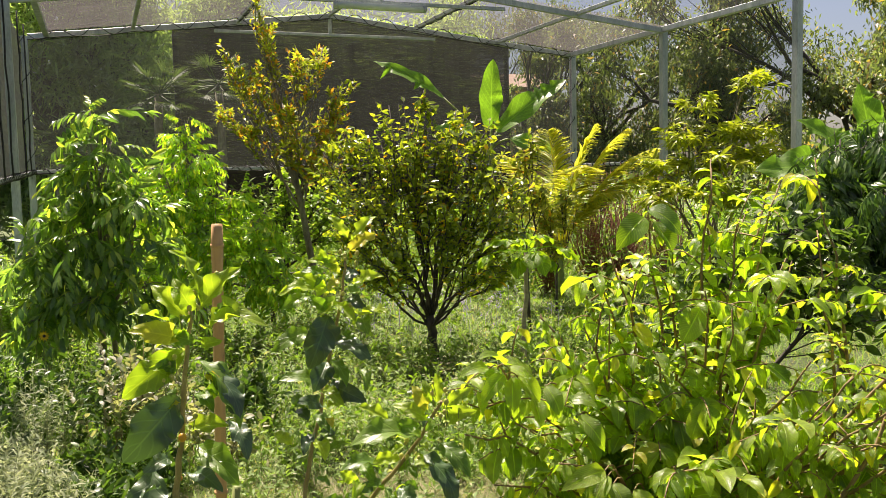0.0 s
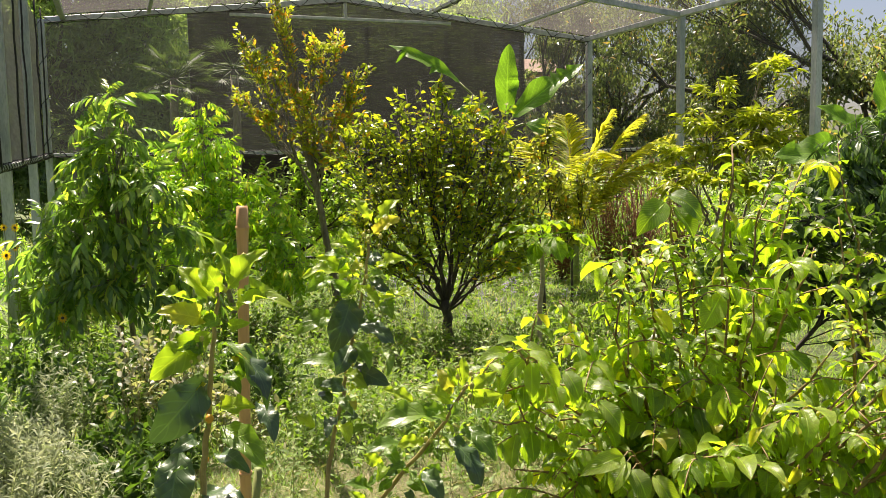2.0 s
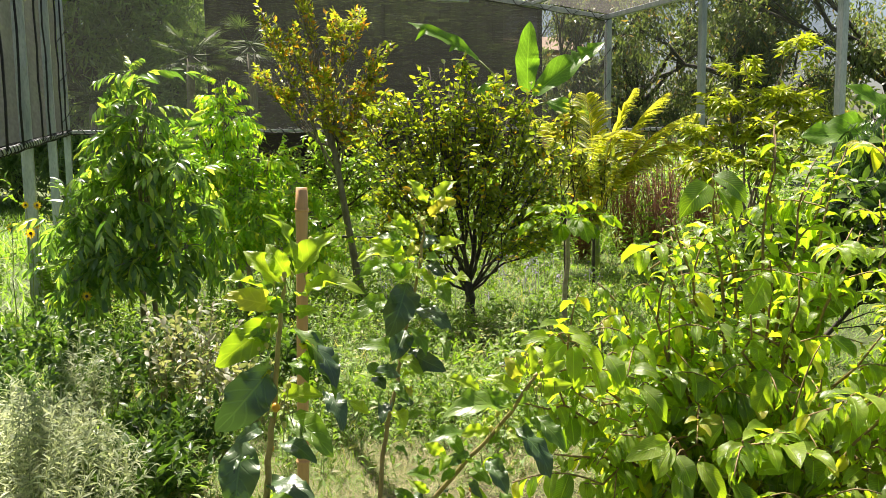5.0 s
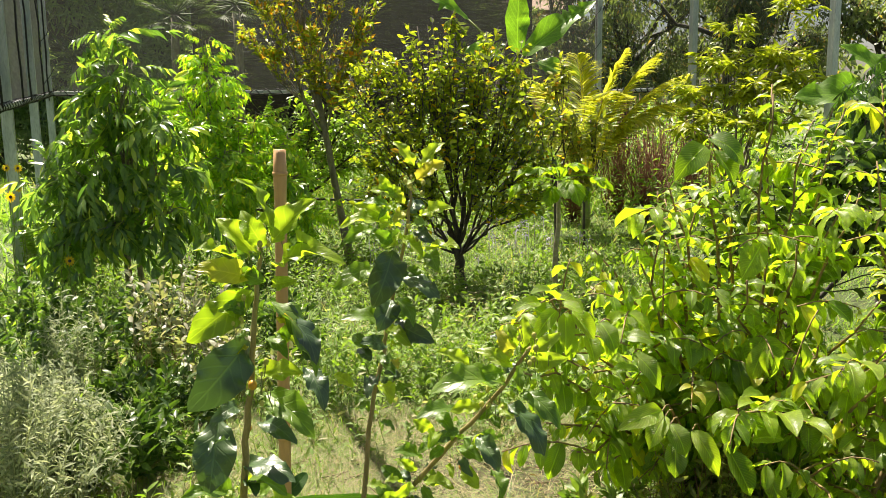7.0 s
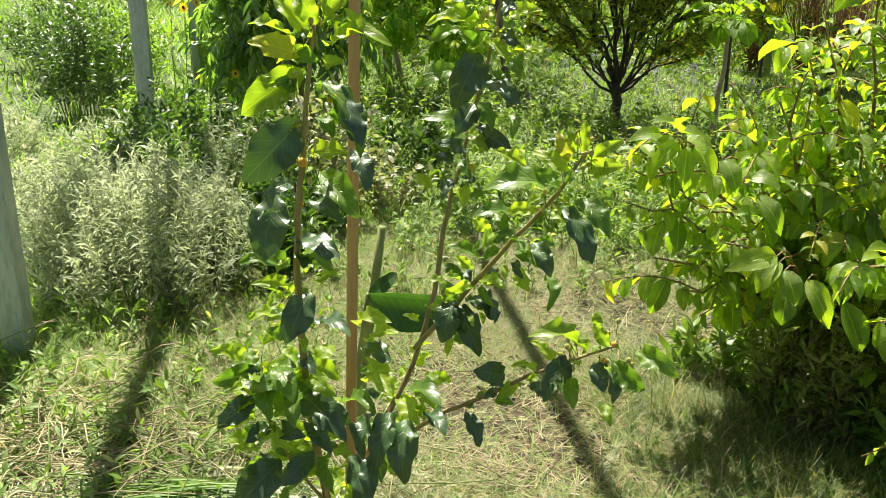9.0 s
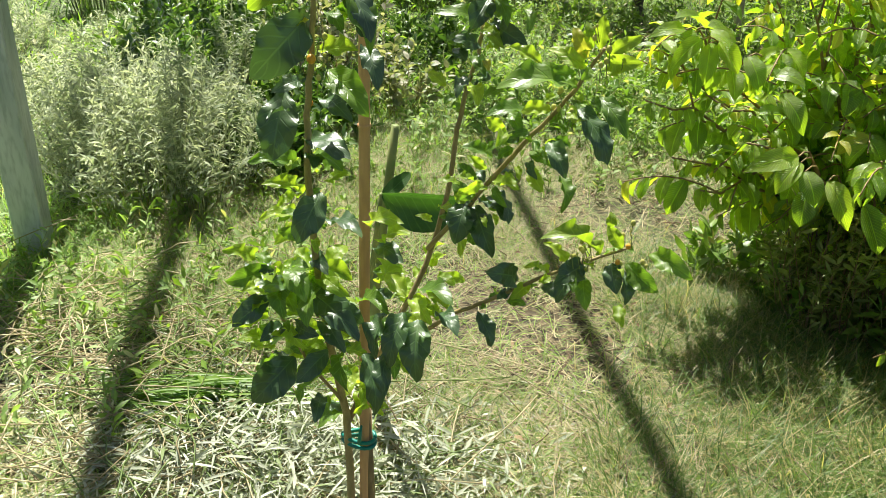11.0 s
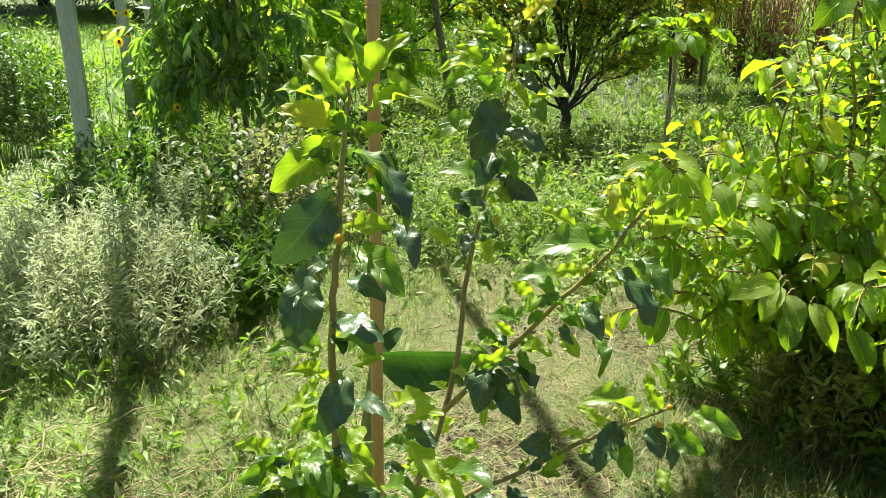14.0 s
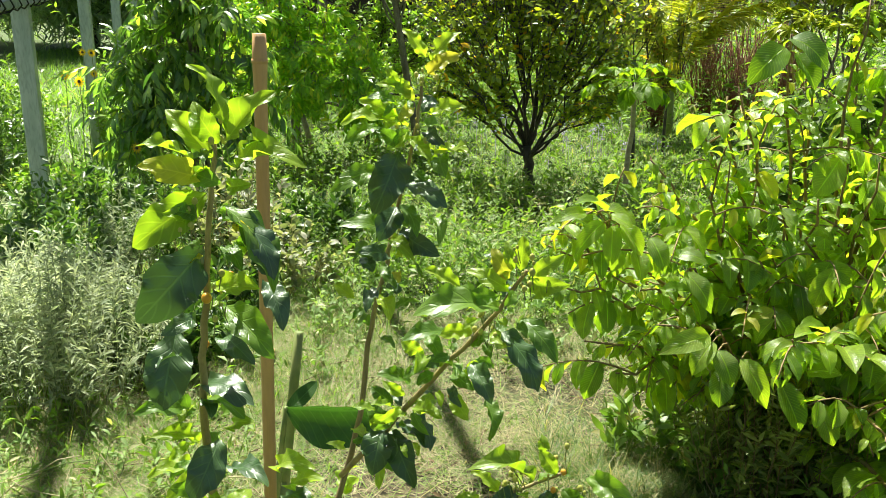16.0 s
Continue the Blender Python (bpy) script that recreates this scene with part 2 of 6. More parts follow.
        total = np.concatenate([np.full(len(quad), 4), np.full(len(tris), 3)]).astype(np.int32)
        begin = np.concatenate([[0], np.cumsum(total)[:-1]]).astype(np.int32)
        me.vertices.add(len(v))
        me.vertices.foreach_set("co", v.astype(np.float32).ravel())
        me.loops.add(len(loops))
        me.loops.foreach_set("vertex_index", loops)
        me.polygons.add(len(total))
        me.polygons.foreach_set("loop_start", begin)
        me.polygons.foreach_set("loop_total", total)
        me.polygons.foreach_set("use_smooth", np.full(len(total), smooth))
        layer = me.uv_layers.new(name="UVMap")
        layer.data.foreach_set("uv", u[loops].astype(np.float32).ravel())
        me.update(calc_edges=True)
        me.validate()
        return me


def thing(name, at, label, category, group="", kind=""):
    ob = new(name)
    ob.location = at
    ob.empty_display_size = 0.1
    return tagged(ob, label, category, group, kind)


def part(name, geo, material, parent, label="", smooth=True, kind=""):
    top = parent
    at = Vector(parent.location)
    while top.parent:
        top = top.parent
        at = at + Vector(top.location)
    me = geo.mesh(name, at, smooth)
    me.materials.append(material)
    ob = new(name, me)
    ob.parent = parent
    return tagged(ob, label, kind=kind)


def alone(name, geo, material, label, category, group="", kind="", at=(0, 0, 0), smooth=True):
    me = geo.mesh(name, at, smooth)
    me.materials.append(material)
    ob = new(name, me)
    ob.location = at
    return tagged(ob, label, category, group, kind)


def curve(a, b, sag=0.0, n=6, wob=0.0, rng=None, rise=0.0):
    """A bent line from a to b; rise lifts its middle."""
    a, b = np.asarray(a, float), np.asarray(b, float)
    s = np.linspace(0, 1, n)[:, None]
    p = a + (b - a) * s
    p[:, 2] += (rise * np.sin(np.pi * s) - sag * s ** 2)[:, 0]
    if wob and rng is not None:
        p[1:-1] += rng.normal(0, wob, (n - 2, 3))
    return p


def in_ball(rng, n, power=0.45):
    d = norm(rng.normal(size=(n, 3)))
    return d * rng.random((n, 1)) ** power


# ---- the shade house ----
HU, HV, HO = Vector((0.938, 0.345, 0)), Vector((-0.345, 0.938, 0)), Vector((-2.23, 3.06, 0))
BAYS = [-6.7, -3.35, 0.02, 3.38, 6.75, 10.12, 13.48]
WIDE, EAVE, RIDGE, RAIL = 10.87, 4.24, 4.84, 1.83


def rail(v):
    """Height of the side wall's bottom rail, which climbs gently towards the back."""
    return 1.475 + 0.03 * v



TURN = np.array([[HU.x, HV.x, 0], [HU.y, HV.y, 0], [0, 0, 1]])


def at(u, v, z=0.0):
    return np.array(HO + HU * u + HV * v) + np.array([0, 0, z])


def slope(u):
    return EAVE + (RIDGE - EAVE) * (1 - abs(u - WIDE / 2) / (WIDE / 2))


house = thing("shade_house", HO, "galvanised steel shade house frame hung with grey shade cloth", "shade house")


def bar(name, a, b, w, h, label="", up=(0, 0, 1)):
    return part(name, Geo().beam(a, b, w, h, up), STEEL, house, label, smooth=False)


for v in BAYS:
    for u in (-0.055, WIDE + 0.055):
        if u > 0:
            v = v + 0.12
        foot = at(0.0, -0.2, -0.05) if u < 0 and v == 0.02 else at(u, v, -0.05)
        bar("post", foot, foot + np.array([0, 0, EAVE + 0.05]), 0.115, 0.115, up=tuple(HU))
    c = v - 0.06
    for side in (0, 1):
        a, b = (0.0, WIDE / 2) if side == 0 else (WIDE, WIDE / 2)
        bar("rafter", at(a, c, EAVE - 0.0), at(b, c, RIDGE), 0.07, 0.1)
    bar("tie_beam", at(3.2, c, 4.47), at(7.65, c, 4.47), 0.05, 0.06)
    bar("king_post", at(WIDE / 2, c, 4.5), at(WIDE / 2, c, RIDGE - 0.05), 0.06, 0.06, up=tuple(HU))
PURLINS = [0.3, 1.75, 3.65, 5.43, 7.2, 9.06, WIDE]
for i, u in enumerate(PURLINS):
    bar("eave_beam" if i in (0, 6) else "purlin", at(u, -6.8, slope(u) + 0.02), at(u, 13.5, slope(u) + 0.02), 0.09 if i in (0, 6) else 0.065, 0.1 if i in (0, 6) else 0.07)
for name, a, b in (("bottom_rail", at(0, -6.8, rail(-6.8)), at(0, 13.48, rail(13.48))), ("bottom_rail", at(0, 13.48, RAIL + 0.05), at(WIDE, 13.48, RAIL + 0.05)),
                   ("bottom_rail", at(WIDE, 6.8, RAIL), at(WIDE, 13.48, RAIL))):
    bar(name, a, b, 0.05, 0.06)


def lacing(a, b, pitch, rad, thick=0.008, straight=True):
    """Cord wound round a bar, with a cord stretched along it."""
    g = Geo()
    a, b = np.asarray(a), np.asarray(b)
    L = np.linalg.norm(b - a)
    n = int(L / pitch * 6) + 2
    d = norm((b - a)[None])[0]
    x = norm(np.cross(d, [0.2, 0.3, 0.93])[None])[0]
    y = np.cross(d, x)
    s = np.linspace(0, 1, n)
    ph = s * L / pitch * 2 * np.pi
    r = rad * (1 + 0.12 * np.sin(s * 37.0))
    g.tube(a + (b - a) * s[:, None] + (np.cos(ph) * r)[:, None] * x + (np.sin(ph) * r)[:, None] * y, thick, 4)
    if straight:
        m = max(4, int(L / 0.5))
        q = np.linspace(0, 1, m)
        g.tube(a + (b - a) * q[:, None] + (0.02 * np.sin(np.arange(m) * 2.4) - rad * 0.8)[:, None] * np.array([0, 0, 1]), thick, 4)
    return part("lacing", g, CORD, house, "black cord laced round the bar")


lacing(at(0, 13.42, EAVE), at(WIDE / 2, 13.42, RIDGE), 0.62, 0.085)
lacing(at(WIDE / 2, 13.42, RIDGE), at(WIDE, 13.42, EAVE), 0.62, 0.085)
lacing(at(-0.055, 13.42, RAIL), at(-0.055, 13.42, EAVE), 0.7, 0.1)
lacing(at(WIDE, 13.6, RAIL), at(WIDE, 13.6, EAVE), 0.7, 0.1)
lacing(at(0, 0, rail(0)), at(0, 13.4, rail(13.4)), 0.24, 0.045, 0.006)
lacing(at(0, 13.42, RAIL + 0.05), at(WIDE, 13.42, RAIL + 0.05), 0.22, 0.05, 0.012)
lacing(at(WIDE, 6.8, RAIL), at(WIDE, 13.4, RAIL), 0.22, 0.05, 0.012)
lacing(at(3.65, 8.0, slope(3.65) + 0.02), at(3.65, 13.4, slope(3.65) + 0.02), 0.5, 0.06)
lacing(at(7.2, 8.0, slope(7.2) + 0.02), at(7.2, 13.4, slope(7.2) + 0.02), 0.5, 0.06)
for v in (1.2, 2.3, 4.4, 5.6, 7.7, 8.8, 11.0, 12.2):
    part("hanging_cord", Geo().tube(curve(at(0.03, v, rail(v)), at(0.02, v + 0.05, EAVE), n=8, wob=0.008, rng=np.random.default_rng(int(v * 10))), 0.012, 5), CORD, house)


def sheet(name, corner, along, up, nx, ny, ripple, material, label, seed, level=False):
    """A hung sheet of cloth, slightly slack, as a grid. level: its far edge runs level however its near edge climbs."""
    rng = np.random.default_rng(seed)
    corner, along, up = (np.asarray(q, float) for q in (corner, along, up))
    nrm = norm(np.cross(along, up)[None])[0]
    s, t = np.meshgrid(np.linspace(0, 1, nx + 1), np.linspace(0, 1, ny + 1), indexing="ij")
    a = rng.random(4) * 6
    off = ripple * (np.sin(s * nx * 0.9 + a[0]) + 0.6 * np.sin(s * nx * 0.37 + t * 3 + a[1])) * (0.3 + np.sin(np.pi * t))
    p = corner + s[..., None] * along + t[..., None] * up + off[..., None] * nrm
    if level:
        p[..., 2] -= s * t * along[2]
    f = [[i * (ny + 1) + j, (i + 1) * (ny + 1) + j, (i + 1) * (ny + 1) + j + 1, i * (ny + 1) + j + 1] for i in range(nx) for j in range(ny)]
    return part(name, Geo().add(p.reshape(-1, 3), f), material, house, label)


LENGTH = 20.3
for i in range(6):
    u0, u1 = PURLINS[i], PURLINS[i + 1]
    # the far bay, the one in view, takes the paler grazing-view copy
    for v0, v1, cloth in ((-6.8, 10.12, ROOF_CLOTH), (10.12, 13.5, GRAZING_ROOF_CLOTH)):
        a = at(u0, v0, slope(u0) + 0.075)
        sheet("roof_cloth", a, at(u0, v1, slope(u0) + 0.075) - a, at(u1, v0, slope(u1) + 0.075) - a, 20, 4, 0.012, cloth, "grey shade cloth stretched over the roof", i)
sheet("side_cloth", at(-0.13, -6.8, rail(-6.8)), at(-0.13, 13.5, rail(13.5)) - at(-0.13, -6.8, rail(-6.8)), (0, 0, EAVE - rail(-6.8)), 90, 6, 0.012, GRAZING_WALL_CLOTH, "shade cloth side wall, open below", 11, level=True)
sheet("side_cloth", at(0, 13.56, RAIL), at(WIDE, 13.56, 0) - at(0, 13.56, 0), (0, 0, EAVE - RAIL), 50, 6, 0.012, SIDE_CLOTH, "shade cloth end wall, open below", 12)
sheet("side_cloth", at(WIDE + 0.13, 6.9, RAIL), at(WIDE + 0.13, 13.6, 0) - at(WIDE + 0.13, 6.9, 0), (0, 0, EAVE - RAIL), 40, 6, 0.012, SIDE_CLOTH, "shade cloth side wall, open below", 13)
gable = Geo()
for k in range(12):
    ua, ub = WIDE * k / 12, WIDE * (k + 1) / 12
    gable.add([at(ua, 13.56, EAVE), at(ub, 13.56, EAVE), at(ub, 13.56, slope(ub)), at(ua, 13.56, slope(ua))], [[0, 1, 2, 3]])
part("gable_cloth", gable, SIDE_CLOTH, house)
screen = thing("windbreak_screen", at(3.2, 17.5), "tall dark brown windbreak cloth behind the shade house", "screen")
sg = Geo()
for k in range(60):
    ua, ub = 2.75 + 8.5 * k / 60, 2.75 + 8.5 * (k + 1) / 60
    da, db = 17.5 + 0.04 * math.sin(k * 1.3), 17.5 + 0.04 * math.sin((k + 1) * 1.3)
    ta, tb = (5.0 + 0.55 * (1 - abs(q - 6.5) / 4.8) for q in (ua, ub))
    sg.add([at(ua, da, 0.05), at(ub, db, 0.05), at(ub, db, tb), at(ua, da, ta)], [[0, 1, 2, 3]])
part("cloth", sg, DENSE_CLOTH, screen)
for k in range(5):
    u = 2.8 + 2.1 * k
    part("post", Geo().beam(at(u, 17.62, -0.05), at(u, 17.62, 4.95), 0.08, 0.08, tuple(HU)), STEEL, screen, smooth=False)

TUBE = solid_material("milky_plastic", (0.62, 0.68, 0.6), (0.75, 0.8, 0.72), 6.0, 0.35)
tube_lamp = thing("tube_light", at(4.64, 10.0, 4.36), "milky plastic tube light fixed under a steel tie beam", "lamp")
part("tube", Geo().tube([at(4.66, 10.02, 4.37), at(5.4, 10.02, 4.365), at(6.1, 10.02, 4.36)], 0.055, 12), TUBE, tube_lamp)
for u in (4.64, 6.12):
    part("end_cap", Geo().tube([at(u - 0.03, 10.02, 4.365), at(u + 0.03, 10.02, 4.365)], 0.06, 12), STEEL, tube_lamp)
for u in (4.9, 5.4, 5.9):
    part("bracket", Geo().beam(at(u, 10.02, 4.36), at(u, 10.05, 4.45), 0.04, 0.012, tuple(HU)), STEEL, tube_lamp)


# ---- ground ----
def ground_material():
    m, nt, out = shader("soil_and_thatch")
    tc = nt.nodes.new("ShaderNodeTexCoord")
    far = nt.nodes.new("ShaderNodeVectorMath")
    far.operation = "DISTANCE"
    nt.links.new(tc.outputs["Object"], far.inputs[0])
    far.inputs[1].default_value = (-0.25, 2.4, 0)
    worn = calc(nt, "ADD", far.outputs["Value"], calc(nt, "MULTIPLY", grain(nt, 1.3, 5.0), 2.2))
    big = remap(nt, worn, 2.0, 3.6)
    fine = grain(nt, 38.0, 6.0)
    straw = mixcol(nt, (0.035, 0.028, 0.016), (0.2, 0.16, 0.085), remap(nt, fine, 0.38, 0.7))
    green = mixcol(nt, (0.022, 0.03, 0.01), (0.1, 0.14, 0.035), remap(nt, grain(nt, 22.0, 5.0), 0.35, 0.65))
    p = node(nt, "ShaderNodeBsdfPrincipled", Roughness=0.95)
    nt.links.new(mixcol(nt, straw, green, big), p.inputs["Base Color"])
    b = node(nt, "ShaderNodeBump", Strength=0.9, Distance=0.02)
    nt.links.new(fine, b.inputs["Height"])
    nt.links.new(b.outputs[0], p.inputs["Normal"])
    nt.links.new(p.outputs[0], out.inputs[0])
    return m


def ground_sheet():
    ax = np.concatenate([[-400, -150, -60, -30], np.linspace(-16, 16, 90), [30, 60, 150, 400]])
    ay = np.concatenate([[-400, -150, -60, -20], np.linspace(-6, 26, 90), [40, 70, 160, 400]])
    x, y = np.meshgrid(ax, ay, indexing="ij")
    near = np.exp(-((x / 14) ** 4 + ((y - 9) / 15) ** 4))
    z = near * (0.02 * np.sin(x * 2.1 + 1) * np.cos(y * 1.7) + 0.012 * np.sin(x * 5.3 + y * 4.1)) - 0.015
    n = len(ay)
    f = [[i * n + j, (i + 1) * n + j, (i + 1) * n + j + 1, i * n + j + 1] for i in range(len(ax) - 1) for j in range(n - 1)]
    return alone("ground", Geo().add(np.stack([x, y, z], -1).reshape(-1, 3), f), ground_material(), "grassy ground with patches of dry cut straw", "ground", kind="structure")


ground_sheet()


# ---- plants ----
def rand_up(rng, n, spread=0.6):
    return np.array([0, 0, 1.0]) + rng.normal(0, spread, (n, 3))


def pinnate(pairs, ll, lw, droop=0.3, hang=0.5, tip=True, rows=3, fold=0.2):
    """A compound leaf of length 1 along y: a thin rib with paired leaflets that hang."""
    g = Geo()
    s = np.linspace(0, 1, 7)
    g.tube(np.stack([0 * s, s, -droop * s ** 2], -1), (0.012, 0.004), 3)
    shape = [leaf_shape(rows, fold, 0.25)]
    rng = np.random.default_rng(pairs * 7 + int(ll * 100))
    a, d, ln = [], [], []
    for k in range(pairs):
        t = 0.22 + 0.74 * k / max(1, pairs - 1)
        for sx in (-1, 1):
            a.append((0, t, -droop * t * t))
            d.append((sx * (0.9 - 0.3 * t) + rng.normal(0, 0.2), 0.45 + rng.normal(0, 0.22), -hang + rng.normal(0, 0.3)))
            ln.append(ll * (0.75 + 0.5 * math.sin(math.pi * (0.25 + 0.6 * t))))
    if tip:
        a.append((0, 1, -droop)), d.append((0, 1, -hang)), ln.append(ll)
    n = len(a)
    g.leaves(shape, a, d, np.array([[0, 0, 1.0]] * n) + rng.normal(0, 0.15, (n, 3)), np.array(ln), np.array(ln) * lw, rng)
    return np.vstack(g.v), np.vstack(g.f), np.vstack(g.u)


def put_leaves(g, twig, spec, rng):
    """Leaves along a twig, by the habit that spec names."""
    t = norm(np.gradient(twig, axis=0))
    if spec["habit"] == "whorl":
        n = spec["per"]
        a = rng.random(n) * 2 * np.pi
        side = np.stack([np.cos(a), np.sin(a), rng.uniform(-0.6, 0.9, n)], -1)
        k = np.clip(1 - rng.random(n) ** 2 * 0.25, 0, 1)
        idx = k * (len(twig) - 1)
        lo = np.minimum(idx.astype(int), len(twig) - 2)
        p = twig[lo] + (twig[lo + 1] - twig[lo]) * (idx - lo)[:, None]
        d = side + t[-1] * 0.35
    else:
        n = spec["per"]
        k = spec.get("from", 0.3) + (1 - spec.get("from", 0.3)) * (np.arange(n) + rng.random(n) * 0.7) / n
        k = np.clip(k, 0, 1)
        idx = k * (len(twig) - 1)
        lo = np.minimum(idx.astype(int), len(twig) - 2)
        p = twig[lo] + (twig[lo + 1] - twig[lo]) * (idx - lo)[:, None]
        side = norm(np.cross(t[lo], rand_up(rng, n, 0.5))) * np.where(np.arange(n) % 2 == 0, 1, -1)[:, None]
        d = side * 0.8 + t[lo] * 0.55 + rng.normal(0, 0.25, (n, 3))
    d = norm(d)
    d[:, 2] -= spec.get("droop", 0.2)
    L = spec["length"] * rng.uniform(0.65, 1.2, n)
    g.leaves(spec["shapes"], p, d, rand_up(rng, n, spec.get("roll", 0.5)), L, L * spec["width"], rng)


def woody(name, label, category, base, fork, clusters, spec, leaf_mat, bark, seed, trunk=0.05, stems=1, twig_r=0.005, limb_r=0.018, group="", twig_mat=None, spread=0.0):
    """A tree or shrub: trunk, limbs to each part of the crown, twigs and leaves."""
    rng = np.random.default_rng(seed)
    root = thing(name, base, label, category, group)
    base, fork = np.asarray(base, float), np.asarray(fork, float)
    for s in range(stems):
        foot = base + (rng.normal(0, spread, 3) * (1, 1, 0) if s else 0)
        top = fork + (rng.normal(0, spread, 3) * (1.5, 1.5, 1) if s else 0)
        line = curve(foot - (0, 0, 0.05), top, n=7, wob=trunk * 0.1, rng=rng)
        part("trunk", Geo().tube(line, np.linspace(trunk * 1.25, trunk * 0.8, 7) * np.array([1.25, 1.05, 1, 1, 1, 1, 1.05]), 9), bark, root)
    leaves, twigs = Geo(), Geo()
    for cx, cy, cz, rx, ry, rz, n in clusters:
        c = np.array([cx, cy, cz])
        limb = curve(fork - (fork - base) * rng.uniform(0, 0.35), c + (0, 0, rz * 0.45), n=8, wob=0.02 + 0.012 * np.linalg.norm(c - fork), rng=rng, rise=-0.1 * rz)
        part("limb", Geo().tube(limb, (limb_r, limb_r * 0.35), 6), bark, root)
        for _ in range(n):
            s = rng.uniform(0.3, 1.0)
            k = s * (len(limb) - 1)
            lo = min(int(k), len(limb) - 2)
            a = limb[lo] + (limb[lo + 1] - limb[lo]) * (k - lo)
            b = c + in_ball(rng, 1)[0] * (rx, ry, rz)
            tw = curve(a, b, n=5, wob=0.012, rng=rng, rise=rng.uniform(-0.03, 0.06), sag=spec.get("sag", 0.0))
            twigs.tube(tw, (twig_r, twig_r * 0.5), 3)
            put_leaves(leaves, tw, spec, rng)
    part("branchwork", twigs, twig_mat or bark, root, kind="stuff")
    part("foliage", leaves, leaf_mat, root, kind="stuff")
    return root


SIMPLE = [leaf_shape(3, 0.35, 0.12), leaf_shape(3, 0.15, 0.3), leaf_shape(3, 0.45, 0.05)]
NARROW = [leaf_shape(3, 0.3, 0.25, belly=0.5), leaf_shape(2, 0.2, 0.45, belly=0.45)]

CITRUS = leaf_material("citrus_leaf", (0.085, 0.155, 0.022), (0.36, 0.44, 0.045), 0.52, 0.26, (0.55, 0.36, 0.03), 0.04, wax=1.0, relief=0.2, glow=(1.1, 1.0, 0.3))
ORANGE_FLUSH = leaf_material("bronze_flush_leaf", (0.18, 0.24, 0.025), (0.46, 0.45, 0.05), 0.48, 0.36, (0.56, 0.28, 0.04), 0.16)
# the yellow share is coloured in for sunlit leaves inside the crown
DARK_COMPOUND = leaf_material("dark_hanging_leaflet", (0.075, 0.155, 0.04), (0.27, 0.39, 0.085), 0.5, 0.28, (0.45, 0.5, 0.09), 0.12, wax=1.0, relief=0.2)
BRIGHT_COMPOUND = leaf_material("bright_leaflet", (0.15, 0.28, 0.03), (0.38, 0.52, 0.055), 0.54, 0.32, (0.5, 0.5, 0.06), 0.14, glow=(0.95, 1.05, 0.32), wax=0.9, relief=0.2)
MANGO = leaf_material("yellow_flush_leaf", (0.16, 0.22, 0.015), (0.5, 0.49, 0.05), 0.44, 0.36)
CURRY = leaf_material("dark_fine_leaflet", (0.035, 0.09, 0.018), (0.14, 0.24, 0.035), 0.4, 0.33, wax=1.0, relief=0.2)
SILVER = leaf_material("silver_leaf", (0.16, 0.21, 0.105), (0.48, 0.51, 0.33), 0.32, 0.65, glow=(1.0, 1.0, 0.75), wax=0.25)
WEED = leaf_material("weed_leaf", (0.12, 0.21, 0.025), (0.25, 0.37, 0.055), 0.4, 0.5, (0.33, 0.32, 0.15), 0.06)
PALE_WEED = leaf_material("pale_weed_leaf", (0.14, 0.23, 0.055), (0.29, 0.39, 0.12), 0.35, 0.6, (0.42, 0.4, 0.25), 0.1)
BANANA = leaf_material("banana_leaf", (0.09, 0.19, 0.03), (0.2, 0.33, 0.05), 0.5, 0.36, veins=0.25, glow=(0.95, 1.1, 0.3))
PALM = leaf_material("palm_leaflet", (0.26, 0.32, 0.06), (0.5, 0.48, 0.1), 0.52, 0.4, glow=(1.1, 1.05, 0.35))
PAPAYA = leaf_material("papaya_leaf", (0.12, 0.22, 0.015), (0.26, 0.38, 0.025), 0.52, 0.4, veins=0.3, glow=(1.0, 1.0, 0.25))
FAR_LEAF = leaf_material("far_tree_leaf", (0.07, 0.1, 0.045), (0.2, 0.235, 0.11), 0.38, 0.45, (0.3, 0.2, 0.07), 0.06)
FAN = leaf_material("fan_palm_leaf", (0.05, 0.08, 0.035), (0.11, 0.15, 0.07), 0.3, 0.55, wax=0.2)
PINE = leaf_material("pine_spray", (0.2, 0.27, 0.14), (0.4, 0.48, 0.27), 0.55, 0.6, wax=0.2)
DRY = solid_material("dead_twig", (0.13, 0.055, 0.035), (0.3, 0.14, 0.09), 30.0, 0.85)


